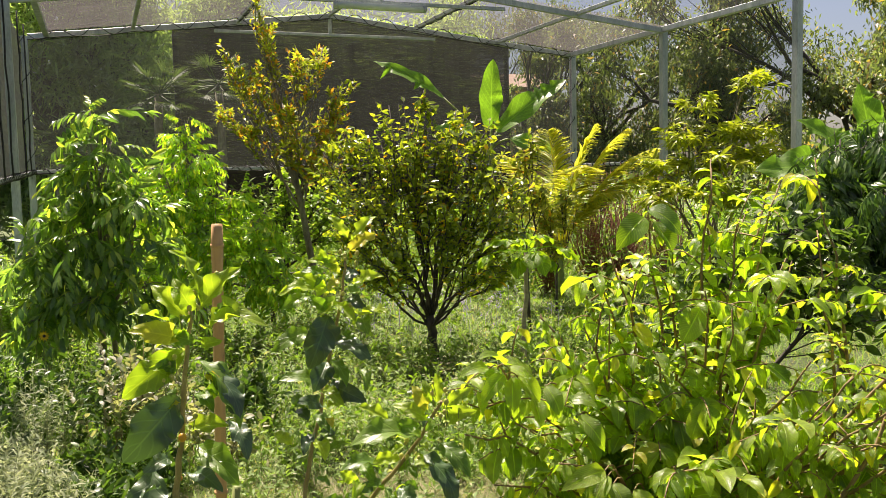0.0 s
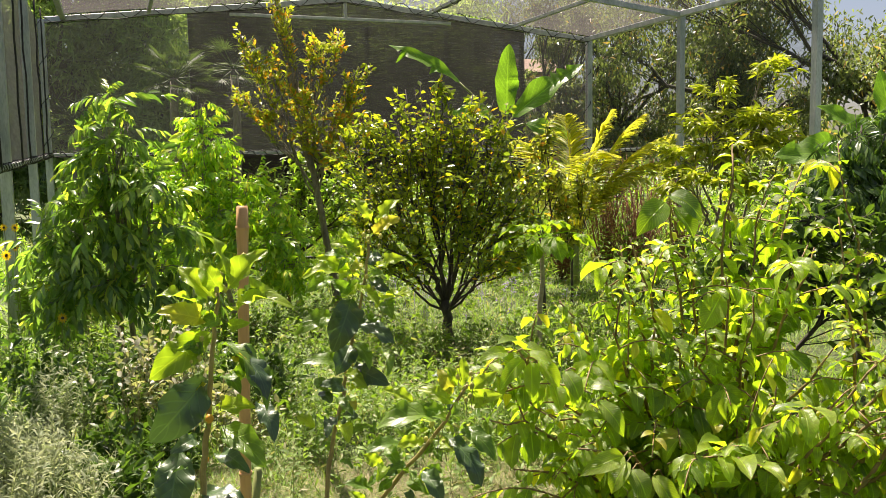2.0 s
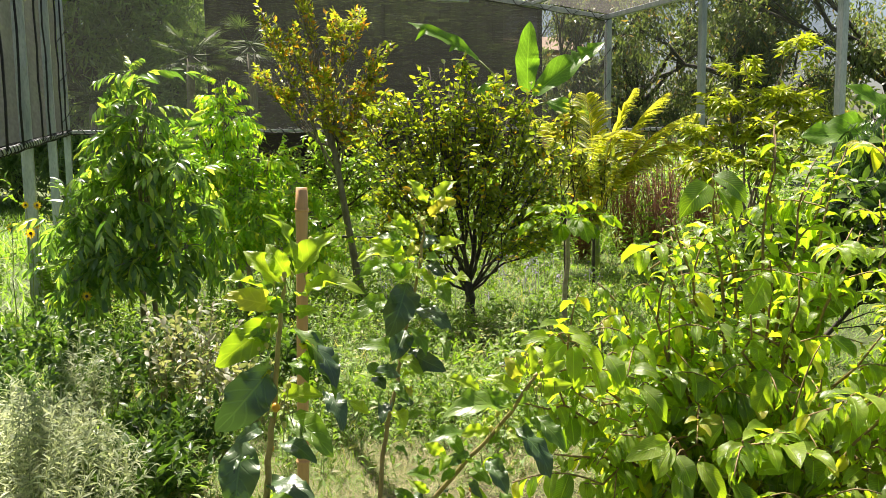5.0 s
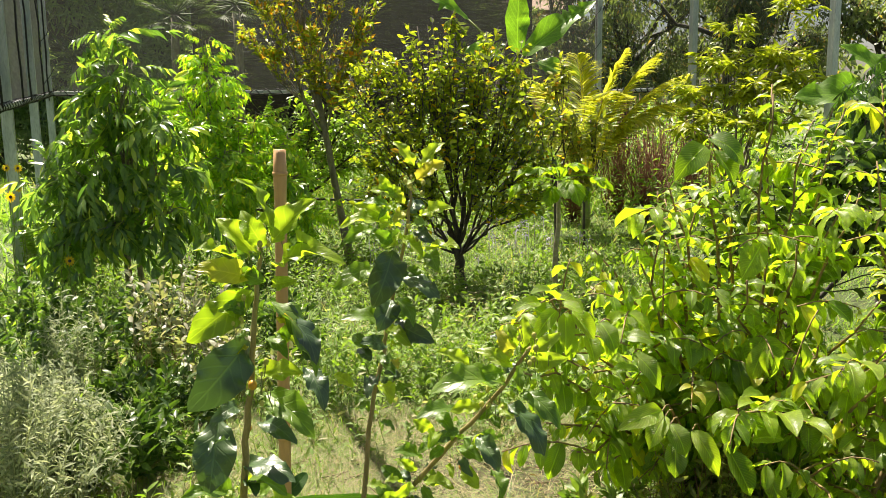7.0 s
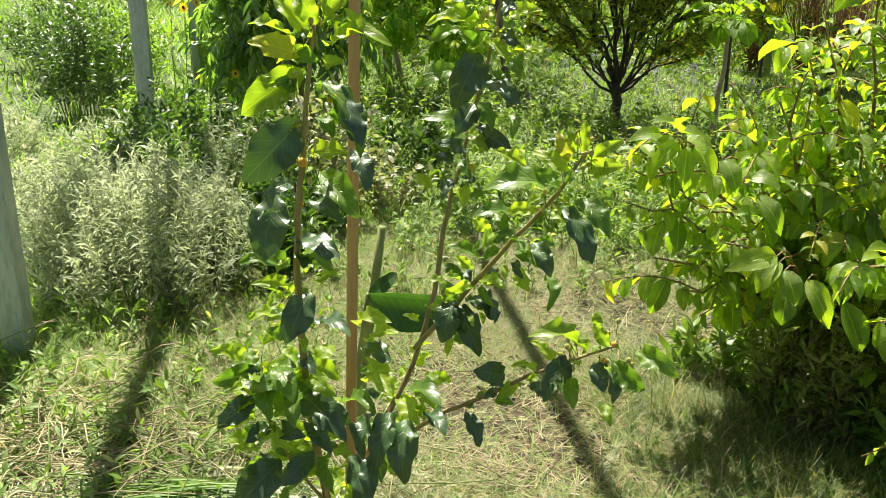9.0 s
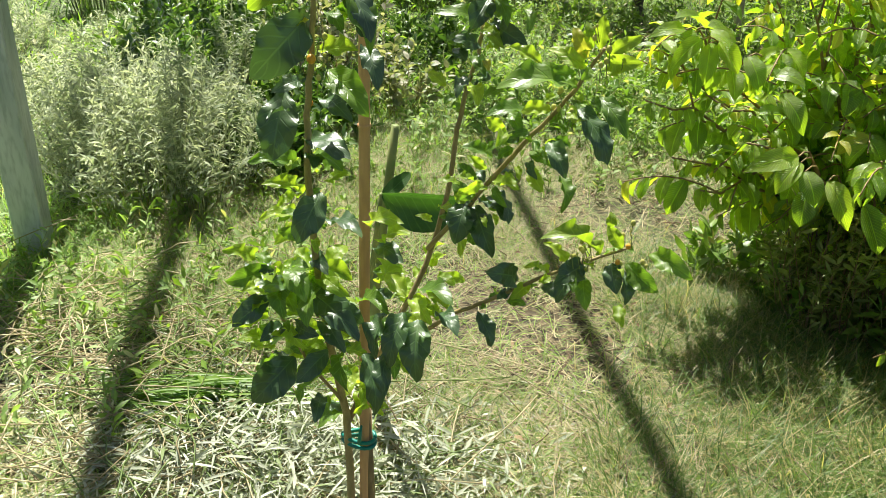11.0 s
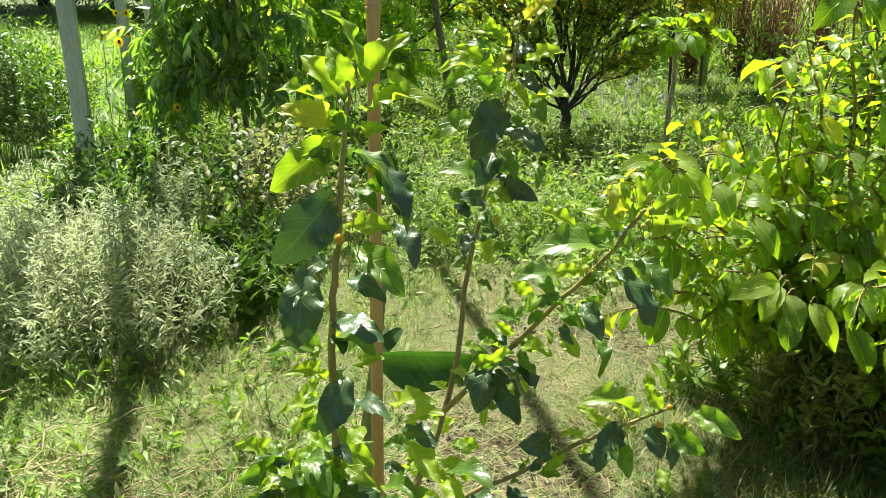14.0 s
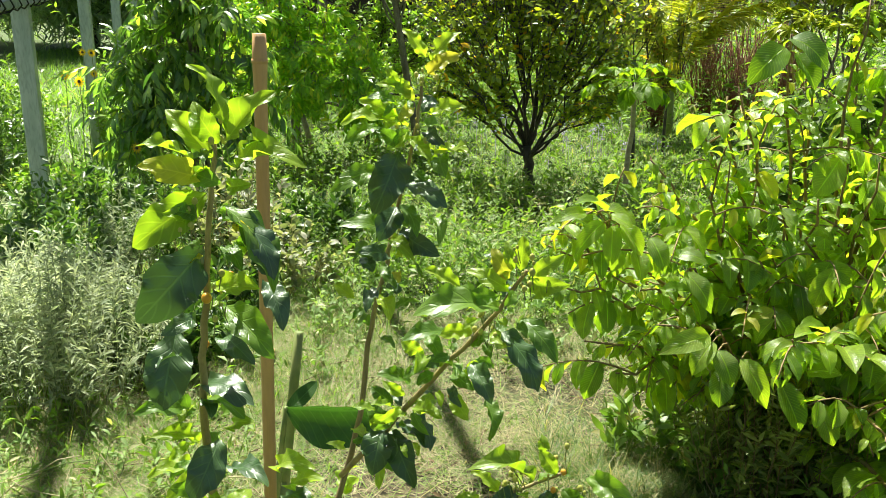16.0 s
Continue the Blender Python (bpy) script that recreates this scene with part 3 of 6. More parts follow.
# citrus tree in the middle of the garden
woody("citrus_tree", "bushy citrus tree with dark glossy leaves and some yellow ones", "tree", (0.06, 7.75, 0), (0.02, 7.72, 0.42),
      [(-0.7, 7.5, 1.15, 0.35, 0.45, 0.3, 26), (0.62, 7.5, 1.1, 0.38, 0.45, 0.3, 30), (-0.3, 7.4, 1.1, 0.3, 0.4, 0.3, 22), (0.22, 7.4, 1.15, 0.3, 0.4, 0.3, 24), (-0.55, 7.5, 1.5, 0.35, 0.45, 0.28, 26), (0.05, 7.5, 1.5, 0.3, 0.45, 0.28, 24),
       (0.6, 7.6, 1.55, 0.38, 0.45, 0.3, 32), (-0.45, 7.8, 1.88, 0.42, 0.45, 0.28, 38), (0.25, 7.8, 1.88, 0.42, 0.45, 0.28, 38), (-0.3, 7.9, 2.2, 0.25, 0.35, 0.2, 16), (0.0, 7.9, 2.3, 0.12, 0.3, 0.2, 10), (-0.9, 7.9, 1.75, 0.2, 0.35, 0.3, 14),
       (0.9, 7.8, 1.5, 0.2, 0.35, 0.3, 14), (0.3, 7.9, 2.15, 0.25, 0.3, 0.2, 14), (-0.1, 7.7, 1.75, 0.3, 0.35, 0.3, 22), (0.55, 7.8, 1.92, 0.25, 0.35, 0.25, 18), (-0.7, 7.8, 1.95, 0.25, 0.3, 0.2, 12), (-0.05, 7.8, 2.05, 0.3, 0.35, 0.2, 18), (0.8, 7.5, 0.85, 0.3, 0.35, 0.12, 13), (-0.75, 7.5, 0.9, 0.28, 0.35, 0.12, 11), (0.5, 7.3, 0.8, 0.3, 0.3, 0.14, 11), (-0.4, 7.3, 0.85, 0.3, 0.3, 0.14, 10)],
      dict(habit="along", per=14, length=0.07, width=0.5, shapes=SIMPLE, droop=0.1, roll=0.8, **{"from": 0.12}), CITRUS, DARK_BARK, 3, 0.045, limb_r=0.013)

# taller tree with bronze new leaves behind it
woody("bronze_leaf_tree", "slender tree with bronze and yellow new leaves on a leaning trunk", "tree", (-1.12, 9.6, 0), (-1.4, 9.5, 1.75),
      [(-1.5, 9.5, 2.35, 0.3, 0.4, 0.25, 26), (-1.85, 9.5, 2.75, 0.25, 0.35, 0.3, 18), (-1.3, 9.5, 2.8, 0.2, 0.35, 0.35, 18), (-2.1, 9.5, 2.95, 0.16, 0.3, 0.2, 10), (-2.15, 9.5, 2.4, 0.2, 0.3, 0.14, 10),
       (-0.85, 9.5, 2.55, 0.2, 0.3, 0.25, 14), (-1.65, 9.5, 3.15, 0.15, 0.3, 0.25, 12), (-1.75, 9.5, 3.5, 0.08, 0.15, 0.25, 8), (-1.05, 9.5, 2.95, 0.12, 0.3, 0.2, 9), (-1.35, 9.5, 2.0, 0.4, 0.4, 0.2, 26), (-1.85, 9.5, 2.2, 0.25, 0.3, 0.2, 16), (-1.1, 9.4, 1.75, 0.35, 0.3, 0.22, 22), (-0.8, 9.3, 2.0, 0.25, 0.3, 0.25, 18), (-1.0, 9.4, 2.3, 0.25, 0.3, 0.25, 18)],
      dict(habit="along", per=20, length=0.066, width=0.42, shapes=SIMPLE, droop=-0.25, roll=0.7, **{"from": 0.35}), ORANGE_FLUSH, BARK, 4, 0.036, limb_r=0.014)

# dark tree with hanging compound leaves, and the lighter one behind it
HANG = [pinnate(5, 0.38, 0.3, 0.35, 0.9, fold=0.4), pinnate(6, 0.36, 0.28, 0.7, 1.1, fold=0.4), pinnate(6, 0.36, 0.3, 0.2, 0.6, fold=0.3), pinnate(5, 0.4, 0.28, 0.9, 1.0, fold=0.4), pinnate(6, 0.34, 0.3, 0.4, 1.5, fold=0.3)]
woody("drooping_tree", "young tree with dark glossy compound leaves hanging down", "tree", (-2.62, 7.35, 0), (-2.65, 7.35, 0.7),
      [(-2.72, 7.3, 2.2, 0.1, 0.15, 0.12, 5), (-2.6, 7.2, 1.95, 0.18, 0.2, 0.12, 6), (-2.9, 7.25, 1.8, 0.16, 0.25, 0.12, 6), (-2.7, 7.1, 1.6, 0.28, 0.3, 0.14, 8), (-2.3, 7.2, 1.5, 0.22, 0.3, 0.14, 6), (-3.05, 7.25, 1.45, 0.2, 0.3, 0.14, 7),
       (-2.8, 7.0, 1.25, 0.32, 0.3, 0.14, 9), (-2.35, 7.0, 1.15, 0.28, 0.3, 0.14, 7), (-3.2, 7.1, 1.05, 0.25, 0.3, 0.14, 7), (-2.95, 6.95, 0.85, 0.32, 0.3, 0.14, 8), (-2.25, 7.0, 0.8, 0.28, 0.3, 0.14, 7), (-2.65, 6.9, 0.7, 0.35, 0.3, 0.12, 7), (-3.15, 6.9, 0.65, 0.28, 0.3, 0.12, 6)],
      dict(habit="along", per=3, length=0.33, width=1.0, shapes=HANG, droop=0.3, roll=0.4, **{"from": 0.3}), DARK_COMPOUND, BARK, 5, 0.022, 3, spread=0.07, group="young trees")
part("new_shoot", Geo().tube(curve((-2.72, 7.3, 2.15), (-2.8, 7.25, 2.5), n=6, wob=0.01, rng=np.random.default_rng(2)), (0.008, 0.004), 6), GREEN_STEM, scene.objects["drooping_tree"], "yellowish arching new shoot")
FINE = [pinnate(7, 0.27, 0.36, 0.4, 0.9, rows=2), pinnate(6, 0.3, 0.36, 0.7, 1.1, rows=2), pinnate(8, 0.25, 0.36, 0.2, 0.6, rows=2), pinnate(7, 0.27, 0.34, 0.05, 1.2, rows=2)]
woody("bright_pinnate_tree", "bright green bushy tree with fine drooping compound leaves", "tree", (-2.35, 9.3, 0), (-2.4, 9.3, 0.6),
      [(-2.48, 9.25, 2.2, 0.1, 0.2, 0.2, 9), (-2.3, 9.1, 1.85, 0.22, 0.3, 0.16, 12), (-2.75, 9.1, 1.75, 0.25, 0.35, 0.16, 10), (-1.95, 9.0, 1.5, 0.28, 0.35, 0.16, 14), (-2.4, 8.9, 1.5, 0.35, 0.35, 0.16, 13), (-2.95, 9.0, 1.4, 0.3, 0.35, 0.16, 10),
       (-1.65, 8.8, 1.2, 0.32, 0.35, 0.16, 14), (-2.2, 8.7, 1.15, 0.4, 0.35, 0.16, 14), (-1.5, 8.7, 0.9, 0.35, 0.35, 0.16, 13), (-2.0, 8.5, 0.85, 0.4, 0.35, 0.16, 14), (-3.0, 9.0, 1.0, 0.3, 0.4, 0.2, 9), (-1.4, 8.6, 0.62, 0.35, 0.35, 0.14, 12), (-2.5, 8.6, 0.8, 0.3, 0.35, 0.16, 10)],
      dict(habit="along", per=4, length=0.27, width=1.0, shapes=FINE, droop=0.45, roll=0.5, **{"from": 0.25}), BRIGHT_COMPOUND, BARK, 6, 0.03, 3, spread=0.1, group="young trees")
woody("small_leafy_tree", "small leafy fruit tree with a thin dark trunk", "tree", (-1.75, 9.9, 0), (-1.75, 9.9, 0.55),
      [(-1.8, 9.9, 1.2, 0.4, 0.35, 0.3, 30), (-1.5, 9.9, 1.6, 0.3, 0.3, 0.25, 28), (-1.05, 9.8, 1.5, 0.3, 0.3, 0.3, 28), (-1.3, 9.8, 1.0, 0.35, 0.3, 0.25, 24), (-0.9, 9.8, 1.15, 0.25, 0.3, 0.25, 18)],
      dict(habit="along", per=11, length=0.09, width=0.4, shapes=SIMPLE, droop=0.2, roll=0.6), leaf_material("mid_green_leaf", (0.11, 0.2, 0.03), (0.31, 0.42, 0.055), 0.52, 0.36), DARK_BARK, 7, 0.025, group="young trees")

# mango with yellow whorls, right of the palm
LONG = [leaf_shape(4, 0.3, 0.3, 0.03, belly=0.5), leaf_shape(4, 0.3, 0.5, 0.03, 2.0, belly=0.5)]
woody("mango_tree", "young mango tree with whorls of yellow-green leaves", "tree", (3.4, 10.6, 0), (3.4, 10.6, 0.7),
      [(3.98, 10.5, 2.72, 0.28, 0.25, 0.12, 9), (3.3, 10.5, 2.5, 0.22, 0.25, 0.1, 7), (3.85, 10.4, 2.15, 0.4, 0.3, 0.15, 18), (3.1, 10.4, 2.1, 0.4, 0.3, 0.14, 16),
       (2.85, 10.3, 1.75, 0.35, 0.3, 0.2, 14), (3.5, 10.2, 1.8, 0.45, 0.3, 0.2, 20), (4.1, 10.3, 1.75, 0.35, 0.3, 0.2, 14), (2.7, 10.0, 1.35, 0.35, 0.3, 0.2, 14), (3.4, 9.9, 1.35, 0.5, 0.35, 0.25, 20)],
      dict(habit="whorl", per=20, length=0.16, width=0.22, shapes=LONG, droop=0.15, roll=0.5), MANGO, BARK, 8, 0.05)

# dark tree with hanging fine leaflets at the side
STRIP = [pinnate(9, 0.3, 0.27, 0.45, 1.1, rows=2), pinnate(8, 0.32, 0.27, 0.6, 1.2, rows=2)]
woody("curry_leaf_tree", "dense dark tree with fine compound leaves hanging in tiers", "tree", (3.2, 6.6, 0), (3.2, 6.6, 0.6),
      [(3.1, 6.5, 1.75, 0.4, 0.4, 0.25, 26), (3.55, 6.5, 1.85, 0.4, 0.4, 0.28, 26), (2.85, 6.3, 1.4, 0.3, 0.35, 0.3, 24), (3.3, 6.2, 1.35, 0.5, 0.4, 0.3, 34), (3.8, 6.3, 1.4, 0.35, 0.4, 0.35, 24),
       (3.0, 6.2, 0.95, 0.4, 0.4, 0.3, 24), (3.6, 6.1, 0.9, 0.4, 0.4, 0.3, 24)],
      dict(habit="along", per=5, length=0.26, width=1.0, shapes=STRIP, droop=0.6, roll=0.2), CURRY, DARK_BARK, 9, 0.04)

woody("slender_shrub", "slender shrub with a thin dark stem and yellow-green leaves", "shrub", (1.05, 8.9, 0), (1.02, 8.9, 1.0),
      [(1.0, 8.9, 1.75, 0.18, 0.2, 0.25, 10), (1.2, 8.9, 1.45, 0.22, 0.2, 0.2, 10), (0.85, 8.9, 1.35, 0.2, 0.2, 0.2, 9), (1.1, 8.9, 2.0, 0.12, 0.15, 0.15, 6)],
      dict(habit="along", per=12, length=0.09, width=0.4, shapes=SIMPLE, droop=0.3, roll=0.6), leaf_material("yellowing_leaf", (0.15, 0.2, 0.025), (0.38, 0.36, 0.05), 0.46, 0.36, (0.55, 0.28, 0.03), 0.06), DARK_BARK, 33, 0.016, limb_r=0.008)
woody("slender_shrub", "slender shrub with yellow-green leaves beside the palm", "shrub", (1.45, 9.7, 0), (1.45, 9.7, 0.6),
      [(1.3, 9.7, 1.2, 0.25, 0.2, 0.25, 14), (1.6, 9.7, 1.35, 0.25, 0.2, 0.25, 14), (1.4, 9.6, 0.85, 0.3, 0.2, 0.2, 12)],
      dict(habit="along", per=12, length=0.1, width=0.36, shapes=SIMPLE, droop=0.3, roll=0.6), leaf_material("yellowing_shrub_leaf", (0.15, 0.2, 0.025), (0.38, 0.36, 0.05), 0.46, 0.36, (0.55, 0.28, 0.03), 0.06), DARK_BARK, 34, 0.016, limb_r=0.008)


# ---- bananas, palm, papaya ----
def banana_leaf(seed, tears=3):
    """A long blade on a thick rib, rippled, split in places along its side veins."""
    rng = np.random.default_rng(seed)
    rows, cross = 26, 3
    v, f, u = leaf_shape(rows, 0.32, 0.18, 0.035, seed, belly=0.42, point=0.62, cross=cross)
    n = 2 * cross + 1
    for _ in range(tears):
        r, side = int(rng.integers(5, rows - 4)), int(rng.integers(0, 2))
        for c in ((0, 1, 2) if side == 0 else (4, 5, 6)):
            k = abs(c - 3) / 3
            v[r * n + c, 2] -= 0.09 * k
            v[r * n + c, 1] += 0.012 * k
            v[(r + 1) * n + c, 2] += 0.03 * k
    return v, f, u


def banana(name, base, height, leaves, label, seed, stem_r=0.07):
    rng = np.random.default_rng(seed)
    root = thing(name, base, label, "banana plant", "banana plants")
    top = np.array(base) + (0, 0, height)
    part("pseudostem", Geo().tube(curve(base, top, n=7, wob=0.01, rng=rng), (stem_r, stem_r * 0.55), 12), GREEN_STEM, root)
    for i, (tx, ty, tz, w, start) in enumerate(leaves):
        tip = np.array([tx, ty, tz])
        foot = top + (tip - top) * start + (0, 0, 0.12 * start)
        g = Geo().tube(curve(top - (0, 0, 0.15), foot, n=5, rise=0.03), (0.022, 0.014), 6)
        rib = part("leaf_stalk", g, GREEN_STEM, root)
        d = tip - foot
        L = np.linalg.norm(d)
        up = np.array([[0.25 * math.sin(seed + i * 2.3), -0.75, 0.7]])
        part("leaf", Geo().leaves([banana_leaf(seed * 10 + i)], foot[None], d[None], up, L, w, rng), BANANA, rib)
    return root


banana("banana_plant", (1.0, 13.0, 0), 2.2, [(-0.66, 13.0, 3.5, 0.24, 0.42), (0.98, 12.8, 3.32, 0.34, 0.1), (2.05, 12.9, 3.14, 0.38, 0.08), (0.2, 12.6, 2.4, 0.3, 0.3), (1.9, 12.6, 2.0, 0.3, 0.3)],
       "banana plant with upright broad leaves", 2)
banana("banana_plant", (4.75, 9.2, 0), 1.55, [(3.5, 9.1, 1.75, 0.4, 0.3), (4.05, 9.3, 2.25, 0.36, 0.2), (4.65, 9.2, 2.55, 0.36, 0.1), (5.3, 9.1, 2.0, 0.4, 0.2), (4.3, 8.9, 1.3, 0.35, 0.35)],
       "banana plant with broad torn leaves", 5)
nursery = thing("banana_sucker", (-0.58, 2.2, 0), "small banana sucker with a cut stem and one broad dark leaf", "banana plant", "banana plants")
part("pseudostem", Geo().tube(curve((-0.58, 2.2, -0.02), (-0.54, 2.16, 0.5), n=5), (0.03, 0.018), 10), GREEN_STEM, nursery)
part("cut_stalk", Geo().tube(curve((-0.54, 2.16, 0.42), (-0.49, 2.2, 0.87), n=5), (0.014, 0.011), 8), GREEN_STEM, nursery, "cut green leaf stalk standing up")
part("leaf_stalk", Geo().tube(curve((-0.55, 2.15, 0.45), (-0.5, 2.1, 0.725), n=5), (0.009, 0.006), 6), GREEN_STEM, nursery)
DULL = leaf_material("dull_banana_leaf", (0.03, 0.085, 0.012), (0.05, 0.12, 0.018), 0.3, 0.36, veins=0.2)
for foot, tip, up, w, half in (((-0.5, 2.1, 0.725), (-0.262, 2.04, 0.757), (0.05, -1.0, 0.25), 0.17, True), ((-0.505, 2.12, 0.7), (-0.445, 2.17, 0.762), (-0.3, -1.0, 0.3), 0.04, False)):
    foot, tip = np.array(foot), np.array(tip)
    v, f, u = leaf_shape(14, 0.2, 0.06, 0.012, 1.0, belly=0.5, point=0.5, cross=2)
    if half:
        v[:, 0] = np.where(v[:, 0] < 0, v[:, 0] * 0.12, v[:, 0])
    part("leaf", Geo().leaves([(v, f, u)], foot[None], (tip - foot)[None], np.array([up]), np.linalg.norm(tip - foot), w, np.random.default_rng(3)), DULL, nursery)


def palm(base, fronds, seed):
    rng = np.random.default_rng(seed)
    root = thing("coconut_palm", base, "young palm with yellow-green arching fronds", "palm")
    part("trunk", Geo().tube(curve(base, np.array(base) + (0, 0, 0.68), n=5), (0.06, 0.04), 10), GREEN_STEM, root)
    crown = np.array(base) + (0, 0, 0.65)
    for tip in fronds:
        tip = np.array(tip, float)
        rib = curve(crown, tip, n=16, rise=0.28)
        g = Geo().tube(rib, (0.014, 0.004), 5)
        t = norm(np.gradient(rib, axis=0))
        k = np.repeat(np.linspace(2, 15, 96), 2)
        lo = np.minimum(k.astype(int), 14)
        p = rib[lo] + (rib[lo + 1] - rib[lo]) * (k - lo)[:, None]
        side = norm(np.cross(t[lo], np.array([[0, 0, 1.0]]))) * np.where(np.arange(len(k)) % 2 == 0, 1, -1)[:, None]
        d = side * 0.8 + t[lo] * 0.8 + np.array([0, 0, -0.25]) + rng.normal(0, 0.06, (len(k), 3))
        L = 0.42 * np.sin(np.pi * (0.22 + 0.72 * (k - 2) / 13)) + 0.05
        g.leaves([leaf_shape(3, 0.4, 0.25)], p, d, rand_up(rng, len(k), 0.2), L, L * 0.06 + 0.006, rng)
        part("frond", g, PALM, root)
    return root


palm((1.75, 11.4, 0), [(2.95, 11.2, 1.95), (2.6, 11.3, 2.2), (2.2, 11.3, 2.25), (1.6, 11.3, 2.2), (1.0, 11.1, 1.9), (2.5, 10.8, 1.4), (1.2, 10.7, 1.3), (1.9, 10.6, 1.75), (0.95, 11.0, 1.55), (2.9, 11.2, 1.6)], 4)


def papaya(base, top, seed):
    rng = np.random.default_rng(seed)
    root = thing("papaya_tree", base, "young papaya with a thin pale trunk and lobed leaves", "tree")
    part("trunk", Geo().tube(curve(base, top, n=7, wob=0.003, rng=rng), (0.023, 0.015), 10), PALE_BARK, root)
    lobe = [leaf_shape(6, 0.22, 0.2, 0.05, 1.0, belly=0.62, cross=2), leaf_shape(6, 0.3, 0.35, 0.04, 3.0, belly=0.62, cross=2)]
    for a, r, rise, tilt, size in ((3.3, 0.16, 0.1, -0.1, 1.05), (0.5, 0.12, 0.12, -0.15, 0.9), (5.0, 0.2, 0.02, -0.7, 1.0), (0.2, 0.3, 0.02, -0.6, 0.9), (2.9, 0.3, -0.02, -0.8, 0.9), (1.6, 0.22, 0.08, -0.2, 0.9), (4.2, 0.14, -0.03, -1.1, 0.8), (5.9, 0.17, -0.04, -1.2, 0.75)):
        hub = np.array(top) + (math.cos(a) * r, math.sin(a) * r, rise)
        g = Geo().tube(curve(top, hub, n=4, rise=0.03), (0.005, 0.004), 5)
        n = 7
        fan = a + np.linspace(-2.1, 2.1, n)
        d = np.stack([np.cos(fan), np.sin(fan), np.full(n, tilt) + 0.5 * abs(tilt) * (1 - np.cos(fan - a))], -1)
        L = np.array([0.08, 0.13, 0.17, 0.2, 0.17, 0.13, 0.08]) * size * rng.uniform(0.9, 1.1, n)
        g.leaves(lobe, np.tile(hub, (n, 1)), d, rand_up(rng, n, 0.1), L, L * 0.62, rng)
        part("leaf", g, PAPAYA, root)
    return root


papaya((0.74, 6.75, 0), (0.78, 6.75, 1.05), 3)


# ---- custard apple bushes: arching shoots with broad leaves in two rows ----
ANNONA_LOOK = dict(dark=(0.11, 0.195, 0.025), light=(0.33, 0.43, 0.05), trans=0.55, rough=0.4, other=(0.44, 0.42, 0.05), share=0.08, veins=0.3, ribs=95.0, relief=0.6, wax=0.75, glow=(1.1, 1.15, 0.25))
ANNONA = leaf_material("broad_veined_leaf", **ANNONA_LOOK)
ANNONA_ONE = leaf_material("broad_veined_leaf_single", single=True, **ANNONA_LOOK)
BROAD = [leaf_shape(7, f, d, w, p, belly=0.52, point=0.54, cross=2, curl=c) for f, d, w, p, c in ((0.35, 0.2, 0.022, 0, 0.1), (0.55, 0.35, 0.028, 1, 0.2), (0.3, 0.5, 0.03, 2, 0.3), (0.75, 0.18, 0.022, 3, 0.1), (0.45, 0.65, 0.03, 4, 0.1))]
BROAD_MESH = []
for shape in BROAD:
    me = Geo().add(*fixed(shape, 0.47)).mesh("leaf")
    me.materials.append(ANNONA_ONE)
    BROAD_MESH.append(me)


def set_leaf(parent, me, p, d, up, L, W, name="leaf", label=""):
    """One leaf as an object of its own under its plant."""
    ob = new(name, me)
    ob.parent = parent
    B = basis(np.asarray(d, float)[None], np.asarray(up, float)[None])[0]
    m = Matrix([[*(B[i] * np.array([W, L, L])), p[i] - parent.location[i]] for i in range(3)] + [[0, 0, 0, 1]])
    ob.matrix_local = m
    return tagged(ob, label)


